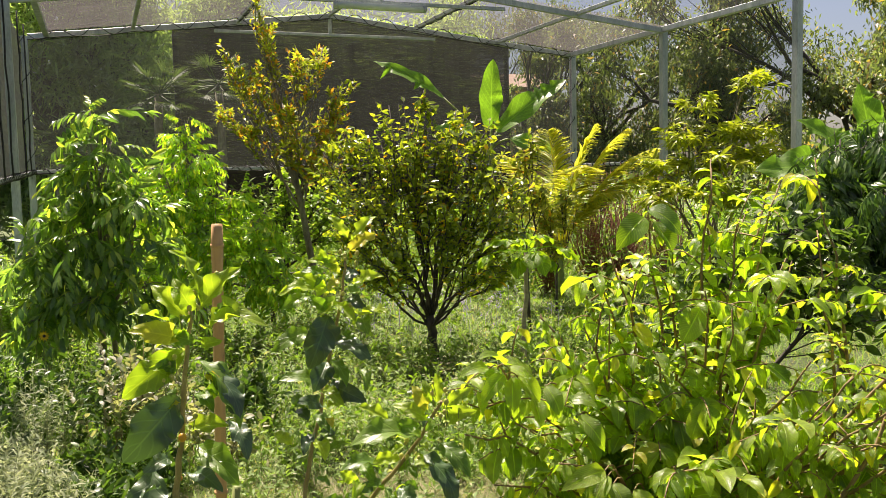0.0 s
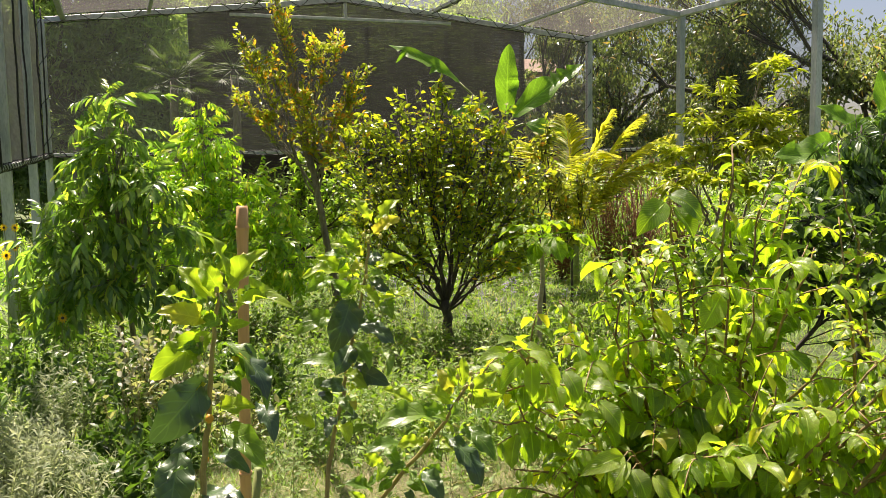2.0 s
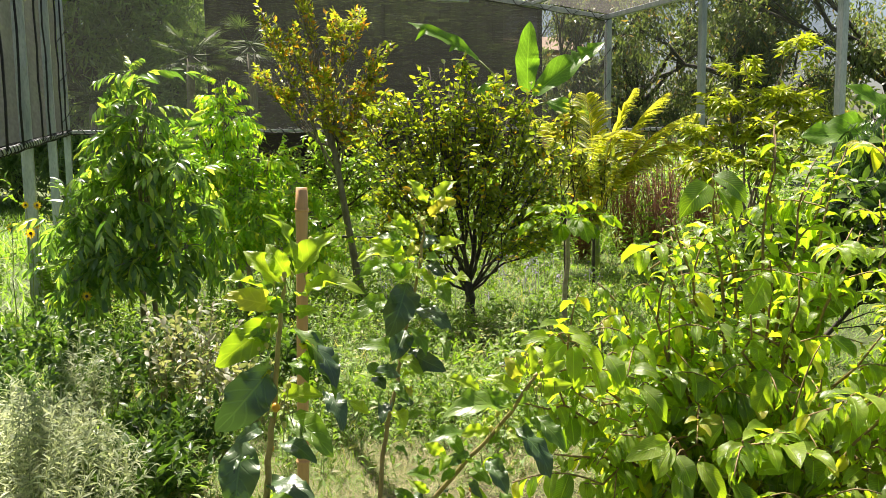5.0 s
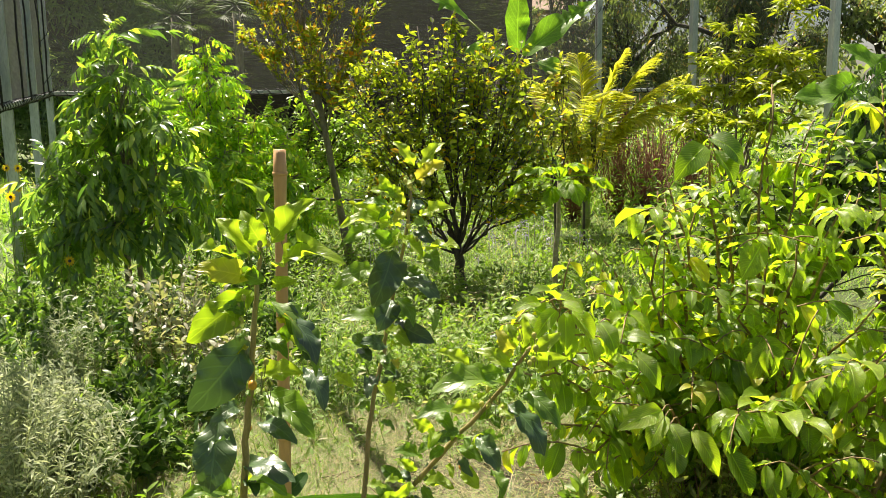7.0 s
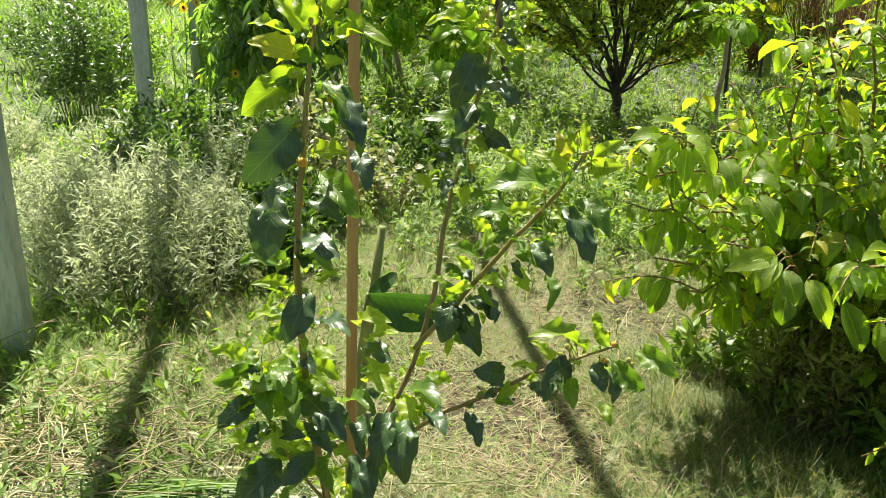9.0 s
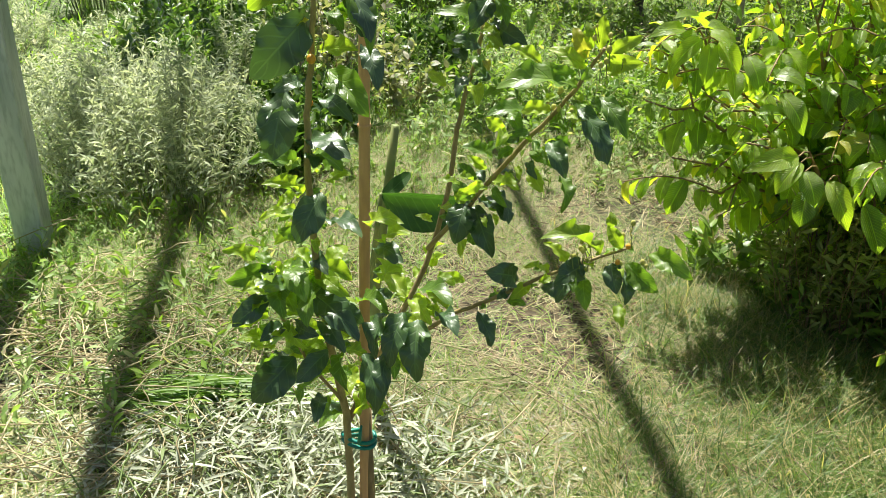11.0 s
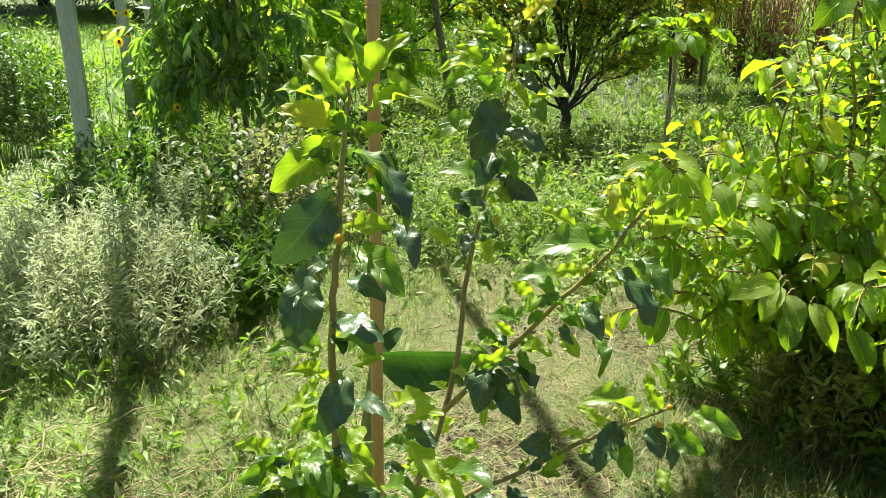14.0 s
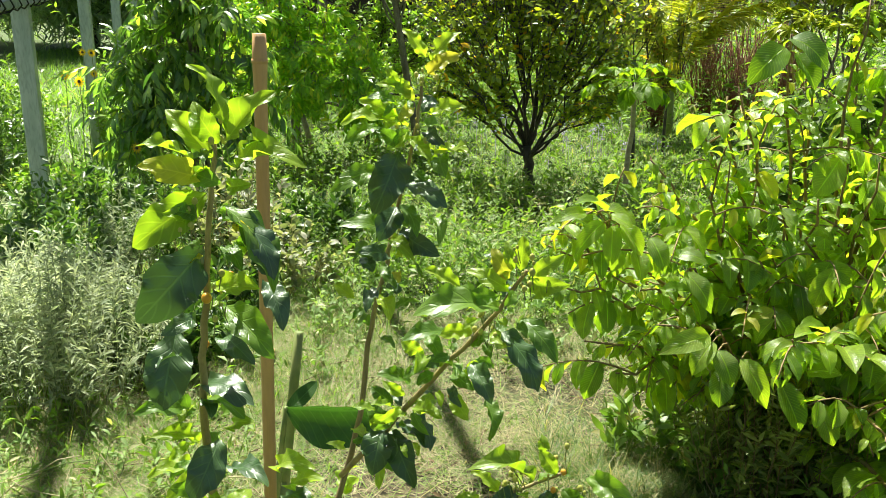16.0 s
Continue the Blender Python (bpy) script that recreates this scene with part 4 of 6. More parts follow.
def custard_apple(base, tips, seed, single, label, size=0.095):
    rng = np.random.default_rng(seed)
    root = thing("custard_apple_bush", base, label, "bush", "custard apple bushes")
    joined = Geo()
    made = 0
    for i, tip in enumerate(tips):
        tip = np.array(tip, float)
        foot = np.array(base) + rng.normal(0, 0.06, 3) * (1, 1, 0)
        mid = foot + (tip - foot) * 0.5
        bend = np.array([0, 0, 0.22 * np.linalg.norm((tip - foot)[:2])])
        s = np.linspace(0, 1, 12)[:, None]
        line = (1 - s) ** 2 * foot + 2 * s * (1 - s) * (mid + bend) + s ** 2 * tip
        line[1:-1] += rng.normal(0, 0.012, (10, 3))
        part("shoot", Geo().tube(line, (0.012, 0.003), 6), TWIG, root)
        runs = [(line, 0.2)]
        for k in range(5):
            a = line[int(rng.integers(4, 11))]
            out = norm((tip - foot)[None])[0] * 0.5 + rng.normal(0, 0.6, 3)
            out[2] = abs(out[2]) * 0.4 - 0.05
            b = a + norm(out[None])[0] * rng.uniform(0.16, 0.34)
            tw = curve(a, b, n=6, rise=0.03, sag=0.03)
            part("twig", Geo().tube(tw, (0.004, 0.002), 4), TWIG, root)
            runs.append((tw, 0.15))
        for run, begin in runs:
            grown, sag = rng.choice([0.62, 0.8, 1.0, 1.15, 1.3]), rng.choice([-0.2, 0.05, 0.3, 0.75])
            t = norm(np.gradient(run, axis=0))
            length = np.linalg.norm(np.diff(run, axis=0), axis=1).sum() * (1 - begin)
            n = max(5, int(length / 0.029))
            for j in range(n):
                k = (begin + (1 - begin) * (j + rng.random() * 0.4) / n) * (len(run) - 1)
                lo = min(int(k), len(run) - 2)
                p = run[lo] + (run[lo + 1] - run[lo]) * (k - lo)
                flat = norm(np.cross(t[lo], [0.1, 0.05, 1.0])[None])[0]
                d = flat * (1 if j % 2 else -1) * 0.8 + t[lo] * 0.5 + rng.normal(0, 0.16, 3)
                d[2] -= sag + rng.uniform(0.0, 0.5)
                L = grown * size * rng.uniform(0.75, 1.2) * (0.55 + 0.5 * math.sin(math.pi * min(1, j / n + 0.12)))
                up = np.array([0, -0.1, 1.0]) + rng.normal(0, 0.22, 3)
                if made < single and rng.random() < 0.5:
                    set_leaf(root, BROAD_MESH[int(rng.integers(len(BROAD_MESH)))], p, d, up, L, L * rng.uniform(0.44, 0.56))
                    made += 1
                else:
                    joined.leaves(BROAD, p[None], d[None], up[None], L, L * rng.uniform(0.44, 0.56), rng)
    part("foliage", joined, ANNONA, root, kind="stuff")
    return root


custard = custard_apple((1.05, 3.5, 0), [(0.14, 3.05, 0.98), (0.3, 2.95, 0.8), (0.5, 2.95, 0.7), (0.72, 3.0, 0.75), (0.68, 3.2, 1.36), (0.85, 3.3, 1.52), (1.05, 3.25, 1.2), (1.25, 3.8, 1.7), (0.45, 3.4, 1.1),
                               (1.0, 2.95, 0.75), (1.3, 2.9, 0.8), (0.9, 4.1, 1.2), (1.4, 3.3, 1.3), (0.75, 3.0, 0.85), (1.15, 3.0, 0.85), (0.35, 3.6, 0.7), (1.55, 3.9, 1.6), (0.6, 3.1, 0.85), (1.2, 2.85, 0.6), (0.9, 3.0, 1.05), (1.3, 2.9, 1.0), (1.1, 2.85, 0.72), (0.55, 3.1, 0.65), (1.45, 2.75, 0.75), (1.0, 2.5, 0.9), (0.75, 2.6, 0.75), (0.95, 2.4, 0.55), (1.05, 2.15, 0.3), (1.2, 2.25, 0.45), (1.35, 2.15, 0.38), (0.12, 2.9, 0.78), (0.09, 3.0, 0.88), (0.22, 2.85, 0.62), (0.32, 2.85, 0.52), (0.42, 2.75, 0.72), (0.75, 3.15, 0.35), (0.9, 3.05, 0.5),
                               (1.22, 3.7, 1.66), (1.56, 3.8, 1.6), (1.34, 3.6, 1.49), (0.96, 3.4, 1.46), (0.67, 3.3, 1.32), (0.58, 3.4, 1.25), (1.46, 3.5, 1.29), (1.1, 3.1, 1.15), (0.79, 3.0, 1.03), (0.41, 3.1, 1.14), (0.57, 3.1, 1.09)], 11, 280,
              "large custard apple bush with broad bright veined leaves")
# large leaves at the front of the first bush: foot, tip, breadth
BIG_LEAVES = [(0.835, 3.300, 1.478, 0.717, 3.250, 1.359, 0.58), (0.846, 3.300, 1.505, 0.961, 3.250, 1.409, 0.61), (0.869, 3.300, 1.460, 0.928, 3.250, 1.349, 0.58),
              (1.018, 3.200, 1.142, 0.934, 3.150, 1.025, 0.62), (0.577, 2.750, 0.675, 0.517, 2.700, 0.588, 0.56), (0.595, 2.750, 0.649, 0.632, 2.700, 0.559, 0.62),
              (0.662, 2.750, 0.626, 0.735, 2.700, 0.496, 0.42), (0.567, 2.750, 0.692, 0.417, 2.700, 0.648, 0.42), (0.795, 2.750, 0.660, 0.877, 2.700, 0.649, 0.54),
              (0.765, 2.720, 0.581, 0.824, 2.670, 0.444, 0.45)]
BIG_LEAVES_BELOW = [(0.841, 2.720, 0.603, 0.918, 2.670, 0.625, 0.60), (0.883, 2.720, 0.516, 0.922, 2.670, 0.405, 0.50), (0.609, 2.750, 0.595, 0.601, 2.700, 0.493, 0.62),
                    (0.210, 2.950, 0.993, 0.105, 2.900, 0.973, 0.42), (0.264, 2.950, 0.967, 0.180, 2.900, 0.875, 0.42), (0.291, 2.950, 0.959, 0.286, 2.900, 0.842, 0.46),
                    (0.317, 2.950, 0.969, 0.379, 2.900, 0.882, 0.50), (0.407, 2.950, 0.926, 0.451, 2.900, 0.830, 0.53), (0.519, 2.950, 0.819, 0.598, 2.900, 0.707, 0.46),
                    (0.480, 2.950, 0.873, 0.576, 2.900, 0.863, 0.52)]
rng = np.random.default_rng(31)
for x0, y0, z0, x1, y1, z1, w in BIG_LEAVES + BIG_LEAVES_BELOW:
    foot, tip = np.array([x0, y0, z0]), np.array([x1, y1, z1])
    d = tip - foot
    L = np.linalg.norm(d)
    set_leaf(custard, BROAD_MESH[int(rng.integers(len(BROAD_MESH)))], foot, d, np.array([0.0, -0.75, 0.65]) + rng.normal(0, 0.15, 3), L, L * w, label="large ribbed bright green leaf")
    part("twig", Geo().tube(curve(foot, foot + (0.1, 0.22, -0.12), n=5, rise=0.04), (0.0025, 0.004), 5), TWIG, custard)
custard_apple((1.9, 3.6, 0), [(1.6, 3.0, 0.95), (1.75, 3.9, 1.7), (2.1, 3.1, 1.1), (2.5, 3.4, 1.4), (1.6, 2.75, 0.5), (2.0, 2.75, 0.6), (2.3, 3.9, 1.5), (2.7, 3.7, 1.2), (1.45, 3.2, 0.7), (2.3, 2.9, 0.9), (1.9, 4.2, 1.35), (2.9, 4.2, 1.5), (1.7, 2.45, 0.75), (2.1, 2.5, 0.75), (1.45, 2.4, 0.6), (1.8, 3.0, 1.15), (2.6, 3.1, 0.8)], 12, 70,
              "custard apple bush with long arching leafy shoots")
custard_apple((1.0, 3.05, 0), [(1.75, 2.75, 1.2), (1.9, 2.85, 1.05), (1.55, 2.7, 0.95), (2.0, 2.9, 1.3), (1.4, 2.75, 1.0), (1.3, 2.75, 0.85), (1.7, 2.7, 0.8)], 13, 40,
              "low custard apple bush with long side shoots and small yellowish leaves", size=0.062)
woody("leafy_bush", "dense green bush behind the custard apples", "bush", (2.0, 5.3, 0), (2.0, 5.3, 0.4),
      [(1.7, 5.1, 1.0, 0.4, 0.4, 0.35, 40), (2.2, 5.2, 1.15, 0.45, 0.4, 0.35, 44), (2.6, 5.2, 0.9, 0.4, 0.4, 0.35, 36), (1.45, 5.2, 0.65, 0.35, 0.4, 0.3, 30)],
      dict(habit="along", per=11, length=0.1, width=0.45, shapes=SIMPLE, droop=0.25, roll=0.6), leaf_material("bush_leaf", (0.05, 0.1, 0.018), (0.14, 0.22, 0.03), 0.4, 0.42), DARK_BARK, 14, 0.03)

INNER = ((0.85, 3.35, 0.3, 0.75), (1.25, 3.4, 0.35, 0.7), (1.0, 2.95, 0.2, 0.7), (0.8, 3.0, 0.2, 0.7), (1.7, 3.4, 0.35, 0.75), (2.2, 3.4, 0.4, 0.7))
OLIVE = leaf_material("olive_inner_leaf", (0.12, 0.16, 0.04), (0.34, 0.36, 0.14), 0.42, 0.5)


# ---- the young fruit tree at its stake ----
YOUNG = leaf_material("young_wavy_leaf", (0.2, 0.3, 0.03), (0.36, 0.46, 0.06), 0.48, 0.36, veins=0.14, single=True, ribs=36.0, relief=0.5, wax=0.7, glow=(1.05, 1.1, 0.3))
TINGED = leaf_material("tinged_wavy_leaf", (0.36, 0.4, 0.05), (0.52, 0.4, 0.07), 0.44, 0.38, veins=0.12, single=True, ribs=36.0, relief=0.4)
DEEP = leaf_material("deep_green_leaf", (0.038, 0.085, 0.028), (0.075, 0.14, 0.042), 0.18, 0.38, veins=0.2, single=True, wax=1.0, ribs=36.0, relief=0.35)
FRESH = leaf_material("fresh_green_leaf", (0.09, 0.17, 0.025), (0.19, 0.3, 0.045), 0.44, 0.38, veins=0.16, single=True, ribs=36.0, relief=0.5, wax=0.7, glow=(1.0, 1.1, 0.3))
KINDS = []
for m, shapes in ((YOUNG, ((0.5, 0.2, 0.055, 0, 0.12), (0.35, 0.3, 0.065, 2, 0.22), (0.6, 0.1, 0.05, 4, 0.1), (0.4, 0.45, 0.06, 1, 0.3), (0.7, 0.25, 0.07, 5.2, 0.4))), (TINGED, ((0.5, 0.3, 0.07, 1, 0.2), (0.4, 0.35, 0.06, 3, 0.2))),
                  (DEEP, ((0.25, 0.3, 0.045, 0, 0.08), (0.45, 0.45, 0.06, 2, 0.25), (0.3, 0.55, 0.055, 5, 0.15), (0.5, 0.25, 0.065, 3.5, 0.3), (0.1, 0.4, 0.055, 1.2, 0.2))), (FRESH, ((0.4, 0.35, 0.04, 0, 0.15), (0.5, 0.25, 0.055, 2, 0.25), (0.25, 0.5, 0.045, 4, 0.2), (0.6, 0.4, 0.06, 5.5, 0.3)))):
    row = []
    for f, d, w, p, c in shapes:
        me = Geo().add(*fixed(leaf_shape(24, f, d, w, p, belly=0.52, point=0.66, cross=3, curl=c, freq=17.0), 0.5)).mesh("leaf")
        me.materials.append(m)
        row.append(me)
    KINDS.append(row)

SAP_STEM = solid_material("olive_brown_stem", (0.24, 0.18, 0.07), (0.42, 0.33, 0.14), 40.0, 0.6, 0, 0.4, (1, 1, 0.4), fine=0.3)
SAPLING_AT = (-0.44, 1.66, 0)
sapling = thing("persimmon_sapling", SAPLING_AT, "young fruit tree with wavy leaves and small orange fruits", "sapling")
STEM_A = [(-0.455, 1.66, -0.03), (-0.45, 1.655, 0.37), (-0.45, 1.58, 0.58), (-0.44, 1.5, 0.79), (-0.42, 1.43, 0.98), (-0.41, 1.4, 1.12), (-0.39, 1.39, 1.24), (-0.38, 1.385, 1.34), (-0.37, 1.4, 1.45)]
STEM_B = [(-0.45, 1.655, 0.37), (-0.38, 1.7, 0.55), (-0.31, 1.78, 0.7), (-0.27, 1.82, 0.87), (-0.26, 1.85, 1.01), (-0.23, 1.88, 1.15), (-0.22, 1.9, 1.21), (-0.18, 1.91, 1.38), (-0.17, 1.92, 1.47)]
STEM_C = [(-0.305, 1.785, 0.75), (-0.19, 1.68, 0.92), (-0.1, 1.6, 1.06), (-0.03, 1.55, 1.15), (0.03, 1.5, 1.26)]
STEM_D = [(-0.4, 1.69, 0.5), (-0.23, 1.62, 0.69), (-0.14, 1.6, 0.75), (-0.05, 1.6, 0.81), (0.02, 1.6, 0.85), (0.1, 1.6, 0.89)]
STEM_E = [(-0.45, 1.62, 0.45), (-0.5, 1.55, 0.6), (-0.52, 1.48, 0.75), (-0.5, 1.45, 0.85)]
for stem, r0, r1 in ((STEM_A, 0.0095, 0.003), (STEM_B, 0.007, 0.0028), (STEM_C, 0.0058, 0.0028), (STEM_D, 0.005, 0.0025), (STEM_E, 0.004, 0.002)):
    pts = np.array(stem)
    k = np.linspace(0, len(pts) - 1, 4 * len(pts))
    line = np.stack([np.interp(k, range(len(pts)), pts[:, i]) for i in range(3)], -1)
    line[1:-1] = (line[:-2] + line[1:-1] * 2 + line[2:]) / 4
    line[1:-1] += np.random.default_rng(len(stem)).normal(0, 0.0012, (len(line) - 2, 3))
    part("stem", Geo().tube(line, (r0, r1), 9), SAP_STEM, sapling)

# leaf rows: foot x y z, tip x y z, breadth, lean of the face towards the sky, kind
CROWN_LEAVES = [(-0.352, 1.390, 1.465, -0.398, 1.396, 1.543, 0.42, 49, 0), (-0.352, 1.390, 1.449, -0.286, 1.396, 1.512, 0.42, 42, 0), (-0.363, 1.390, 1.446, -0.394, 1.396, 1.497, 0.59, 0, 0),
                (-0.371, 1.390, 1.428, -0.430, 1.396, 1.486, 0.42, 29, 0), (-0.387, 1.390, 1.401, -0.457, 1.360, 1.420, 0.50, 0, 1), (-0.396, 1.390, 1.426, -0.457, 1.360, 1.445, 0.42, 63, 0),
                (-0.346, 1.390, 1.416, -0.242, 1.360, 1.424, 0.42, 54, 0), (-0.382, 1.390, 1.381, -0.472, 1.360, 1.315, 0.48, 0, 0), (-0.362, 1.390, 1.395, -0.410, 1.396, 1.410, 0.53, 0, 3),
                (-0.353, 1.390, 1.390, -0.312, 1.360, 1.402, 0.42, 0, 0)]
UPPER_LEAVES = [(-0.394, 1.400, 1.303, -0.476, 1.360, 1.212, 0.59, 0, 2), (-0.367, 1.400, 1.362, -0.290, 1.360, 1.260, 0.46, 56, 3), (-0.346, 1.400, 1.350, -0.289, 1.360, 1.278, 0.50, 38, 2),
                (-0.312, 1.400, 1.262, -0.280, 1.360, 1.210, 0.50, 32, 2), (-0.380, 1.400, 1.253, -0.308, 1.360, 1.266, 0.42, 26, 0), (-0.365, 1.400, 1.308, -0.330, 1.360, 1.288, 0.46, 32, 3),
                (-0.348, 1.400, 1.296, -0.331, 1.408, 1.333, 0.49, 0, 3)]
MIDDLE_LEAVES = [(-0.376, 1.420, 1.219, -0.297, 1.370, 1.166, 0.46, 20, 3), (-0.448, 1.420, 1.180, -0.456, 1.370, 1.081, 0.61, 0, 2), (-0.431, 1.420, 1.058, -0.498, 1.370, 1.075, 0.46, 36, 3),
                 (-0.420, 1.420, 1.199, -0.449, 1.370, 1.191, 0.50, 10, 2), (-0.378, 1.420, 1.174, -0.324, 1.370, 1.156, 0.50, 7, 2), (-0.413, 1.420, 1.101, -0.328, 1.370, 1.097, 0.50, 39, 2),
                 (-0.416, 1.420, 1.075, -0.341, 1.370, 1.076, 0.46, 51, 3), (-0.374, 1.420, 1.041, -0.329, 1.370, 1.071, 0.42, 26, 0), (-0.429, 1.420, 1.010, -0.478, 1.370, 1.040, 0.42, 45, 0),
                 (-0.437, 1.420, 0.971, -0.487, 1.370, 0.978, 0.42, 46, 0), (-0.398, 1.420, 1.015, -0.424, 1.370, 0.942, 0.59, 0, 2)]
SKIRT_LEAVES = [(-0.521, 1.470, 0.830, -0.579, 1.410, 0.831, 0.57, 0, 3), (-0.547, 1.470, 0.852, -0.579, 1.410, 0.892, 0.42, 20, 0), (-0.497, 1.470, 0.824, -0.475, 1.410, 0.770, 0.55, 0, 3),
                (-0.480, 1.470, 0.840, -0.431, 1.410, 0.810, 0.57, 0, 3), (-0.530, 1.470, 0.778, -0.575, 1.410, 0.739, 0.53, 0, 2), (-0.472, 1.470, 0.800, -0.524, 1.410, 0.828, 0.50, 50, 2),
                (-0.485, 1.470, 0.651, -0.550, 1.410, 0.578, 0.63, 0, 2), (-0.418, 1.470, 0.676, -0.459, 1.410, 0.637, 0.52, 0, 2), (-0.442, 1.470, 0.645, -0.447, 1.410, 0.632, 0.56, 0, 3),
                (-0.435, 1.470, 0.573, -0.428, 1.410, 0.553, 0.52, 0, 2), (-0.440, 1.470, 0.792, -0.338, 1.410, 0.745, 0.50, 25, 2), (-0.417, 1.470, 0.742, -0.365, 1.410, 0.717, 0.53, 0, 2)]
SKIRT_LEAVES_BELOW = [(-0.282, 1.500, 0.760, -0.293, 1.440, 0.678, 0.50, 12, 2), (-0.312, 1.500, 0.760, -0.315, 1.440, 0.693, 0.50, 42, 2), (-0.252, 1.500, 0.750, -0.242, 1.440, 0.655, 0.57, 0, 2),
                      (-0.309, 1.500, 0.683, -0.306, 1.440, 0.619, 0.50, 22, 2), (-0.360, 1.500, 0.658, -0.323, 1.440, 0.565, 0.50, 31, 2), (-0.387, 1.500, 0.679, -0.370, 1.440, 0.610, 0.46, 49, 3),
                      (-0.258, 1.500, 0.795, -0.217, 1.440, 0.778, 0.49, 0, 0), (-0.253, 1.500, 0.812, -0.178, 1.440, 0.824, 0.46, 47, 3), (-0.217, 1.500, 0.766, -0.169, 1.440, 0.763, 0.50, 37, 2)]
SKIRT_LEAVES_ABOVE = [(-0.306, 1.490, 0.851, -0.261, 1.440, 0.827, 0.51, 0, 0), (-0.316, 1.490, 0.825, -0.256, 1.440, 0.874, 0.42, 47, 0), (-0.325, 1.490, 0.893, -0.265, 1.440, 0.892, 0.50, 23, 2),
                      (-0.411, 1.490, 0.926, -0.337, 1.440, 0.931, 0.50, 48, 2), (-0.334, 1.490, 0.933, -0.264, 1.440, 0.966, 0.42, 45, 0), (-0.315, 1.490, 0.903, -0.254, 1.440, 0.947, 0.42, 47, 0),
                      (-0.439, 1.490, 0.862, -0.399, 1.440, 0.853, 0.51, 0, 2), (-0.430, 1.490, 0.822, -0.361, 1.440, 0.814, 0.43, 0, 0), (-0.466, 1.490, 0.918, -0.496, 1.440, 0.898, 0.46, 0, 0),
                      (-0.361, 1.490, 0.778, -0.291, 1.440, 0.790, 0.46, 39, 3), (-0.561, 1.490, 0.674, -0.585, 1.440, 0.689, 0.42, 23, 0), (-0.511, 1.490, 0.706, -0.538, 1.440, 0.695, 0.57, 0, 2),
                      (-0.492, 1.490, 0.672, -0.517, 1.440, 0.712, 0.42, 41, 0)]
SECOND_CROWN_LEAVES = [(-0.162, 1.910, 1.521, -0.203, 1.918, 1.570, 0.42, 32, 0), (-0.151, 1.910, 1.516, -0.098, 1.918, 1.565, 0.42, 42, 0), (-0.157, 1.910, 1.493, -0.100, 1.918, 1.527, 0.50, 35, 1),
                       (-0.207, 1.910, 1.464, -0.232, 1.918, 1.505, 0.47, 0, 0), (-0.190, 1.910, 1.449, -0.254, 1.918, 1.471, 0.42, 28, 0), (-0.182, 1.910, 1.445, -0.209, 1.918, 1.477, 0.54, 0, 1),
                       (-0.212, 1.910, 1.416, -0.285, 1.918, 1.444, 0.42, 25, 0), (-0.208, 1.910, 1.400, -0.310, 1.870, 1.405, 0.42, 57, 0), (-0.248, 1.910, 1.397, -0.304, 1.870, 1.370, 0.46, 36, 3),
                       (-0.205, 1.910, 1.366, -0.255, 1.918, 1.393, 0.52, 0, 3), (-0.151, 1.910, 1.421, -0.084, 1.870, 1.438, 0.42, 34, 0), (-0.190, 1.910, 1.378, -0.146, 1.870, 1.342, 0.42, 30, 0),
                       (-0.156, 1.910, 1.392, -0.121, 1.870, 1.366, 0.50, 0, 2)]
SECOND_STEM_LEAVES = [(-0.141, 1.880, 1.353, -0.073, 1.830, 1.364, 0.42, 64, 0), (-0.131, 1.880, 1.349, -0.116, 1.830, 1.321, 0.61, 0, 3), (-0.206, 1.880, 1.355, -0.245, 1.830, 1.249, 0.57, 0, 2),
                      (-0.247, 1.880, 1.320, -0.322, 1.830, 1.288, 0.46, 28, 3), (-0.197, 1.880, 1.297, -0.113, 1.830, 1.266, 0.50, 45, 2), (-0.212, 1.880, 1.254, -0.236, 1.830, 1.201, 0.69, 0, 2),
                      (-0.224, 1.880, 1.200, -0.309, 1.830, 1.227, 0.46, 67, 3), (-0.203, 1.880, 1.257, -0.166, 1.830, 1.211, 0.46, 33, 3), (-0.194, 1.880, 1.201, -0.125, 1.830, 1.178, 0.55, 0, 2),
                      (-0.227, 1.880, 1.160, -0.273, 1.830, 1.179, 0.50, 24, 2), (-0.221, 1.880, 1.192, -0.171, 1.830, 1.169, 0.42, 16, 0), (-0.146, 1.880, 1.237, -0.126, 1.830, 1.198, 0.46, 35, 3),
                      (-0.239, 1.880, 1.140, -0.205, 1.830, 1.112, 0.46, 9, 3), (-0.243, 1.880, 1.096, -0.261, 1.830, 1.064, 0.50, 34, 2), (-0.233, 1.880, 1.087, -0.193, 1.830, 1.112, 0.50, 41, 2)]
SIDE_SHOOT_LEAVES = [(0.021, 1.530, 1.251, 0.023, 1.538, 1.301, 0.47, 0, 0), (0.012, 1.530, 1.253, -0.003, 1.538, 1.291, 0.48, 0, 0), (0.005, 1.530, 1.238, -0.022, 1.538, 1.280, 0.51, 0, 1),
                     (0.035, 1.530, 1.241, 0.084, 1.538, 1.274, 0.43, 0, 0), (0.035, 1.530, 1.231, 0.090, 1.490, 1.245, 0.53, 0, 0), (0.005, 1.530, 1.219, -0.058, 1.538, 1.245, 0.42, 17, 0),
                     (-0.065, 1.530, 1.222, -0.119, 1.538, 1.244, 0.42, 35, 0), (-0.007, 1.530, 1.192, -0.129, 1.490, 1.189, 0.46, 51, 3), (-0.003, 1.530, 1.155, 0.052, 1.490, 1.081, 0.50, 28, 2),
                     (0.024, 1.530, 1.175, 0.078, 1.490, 1.126, 0.46, 38, 3)]
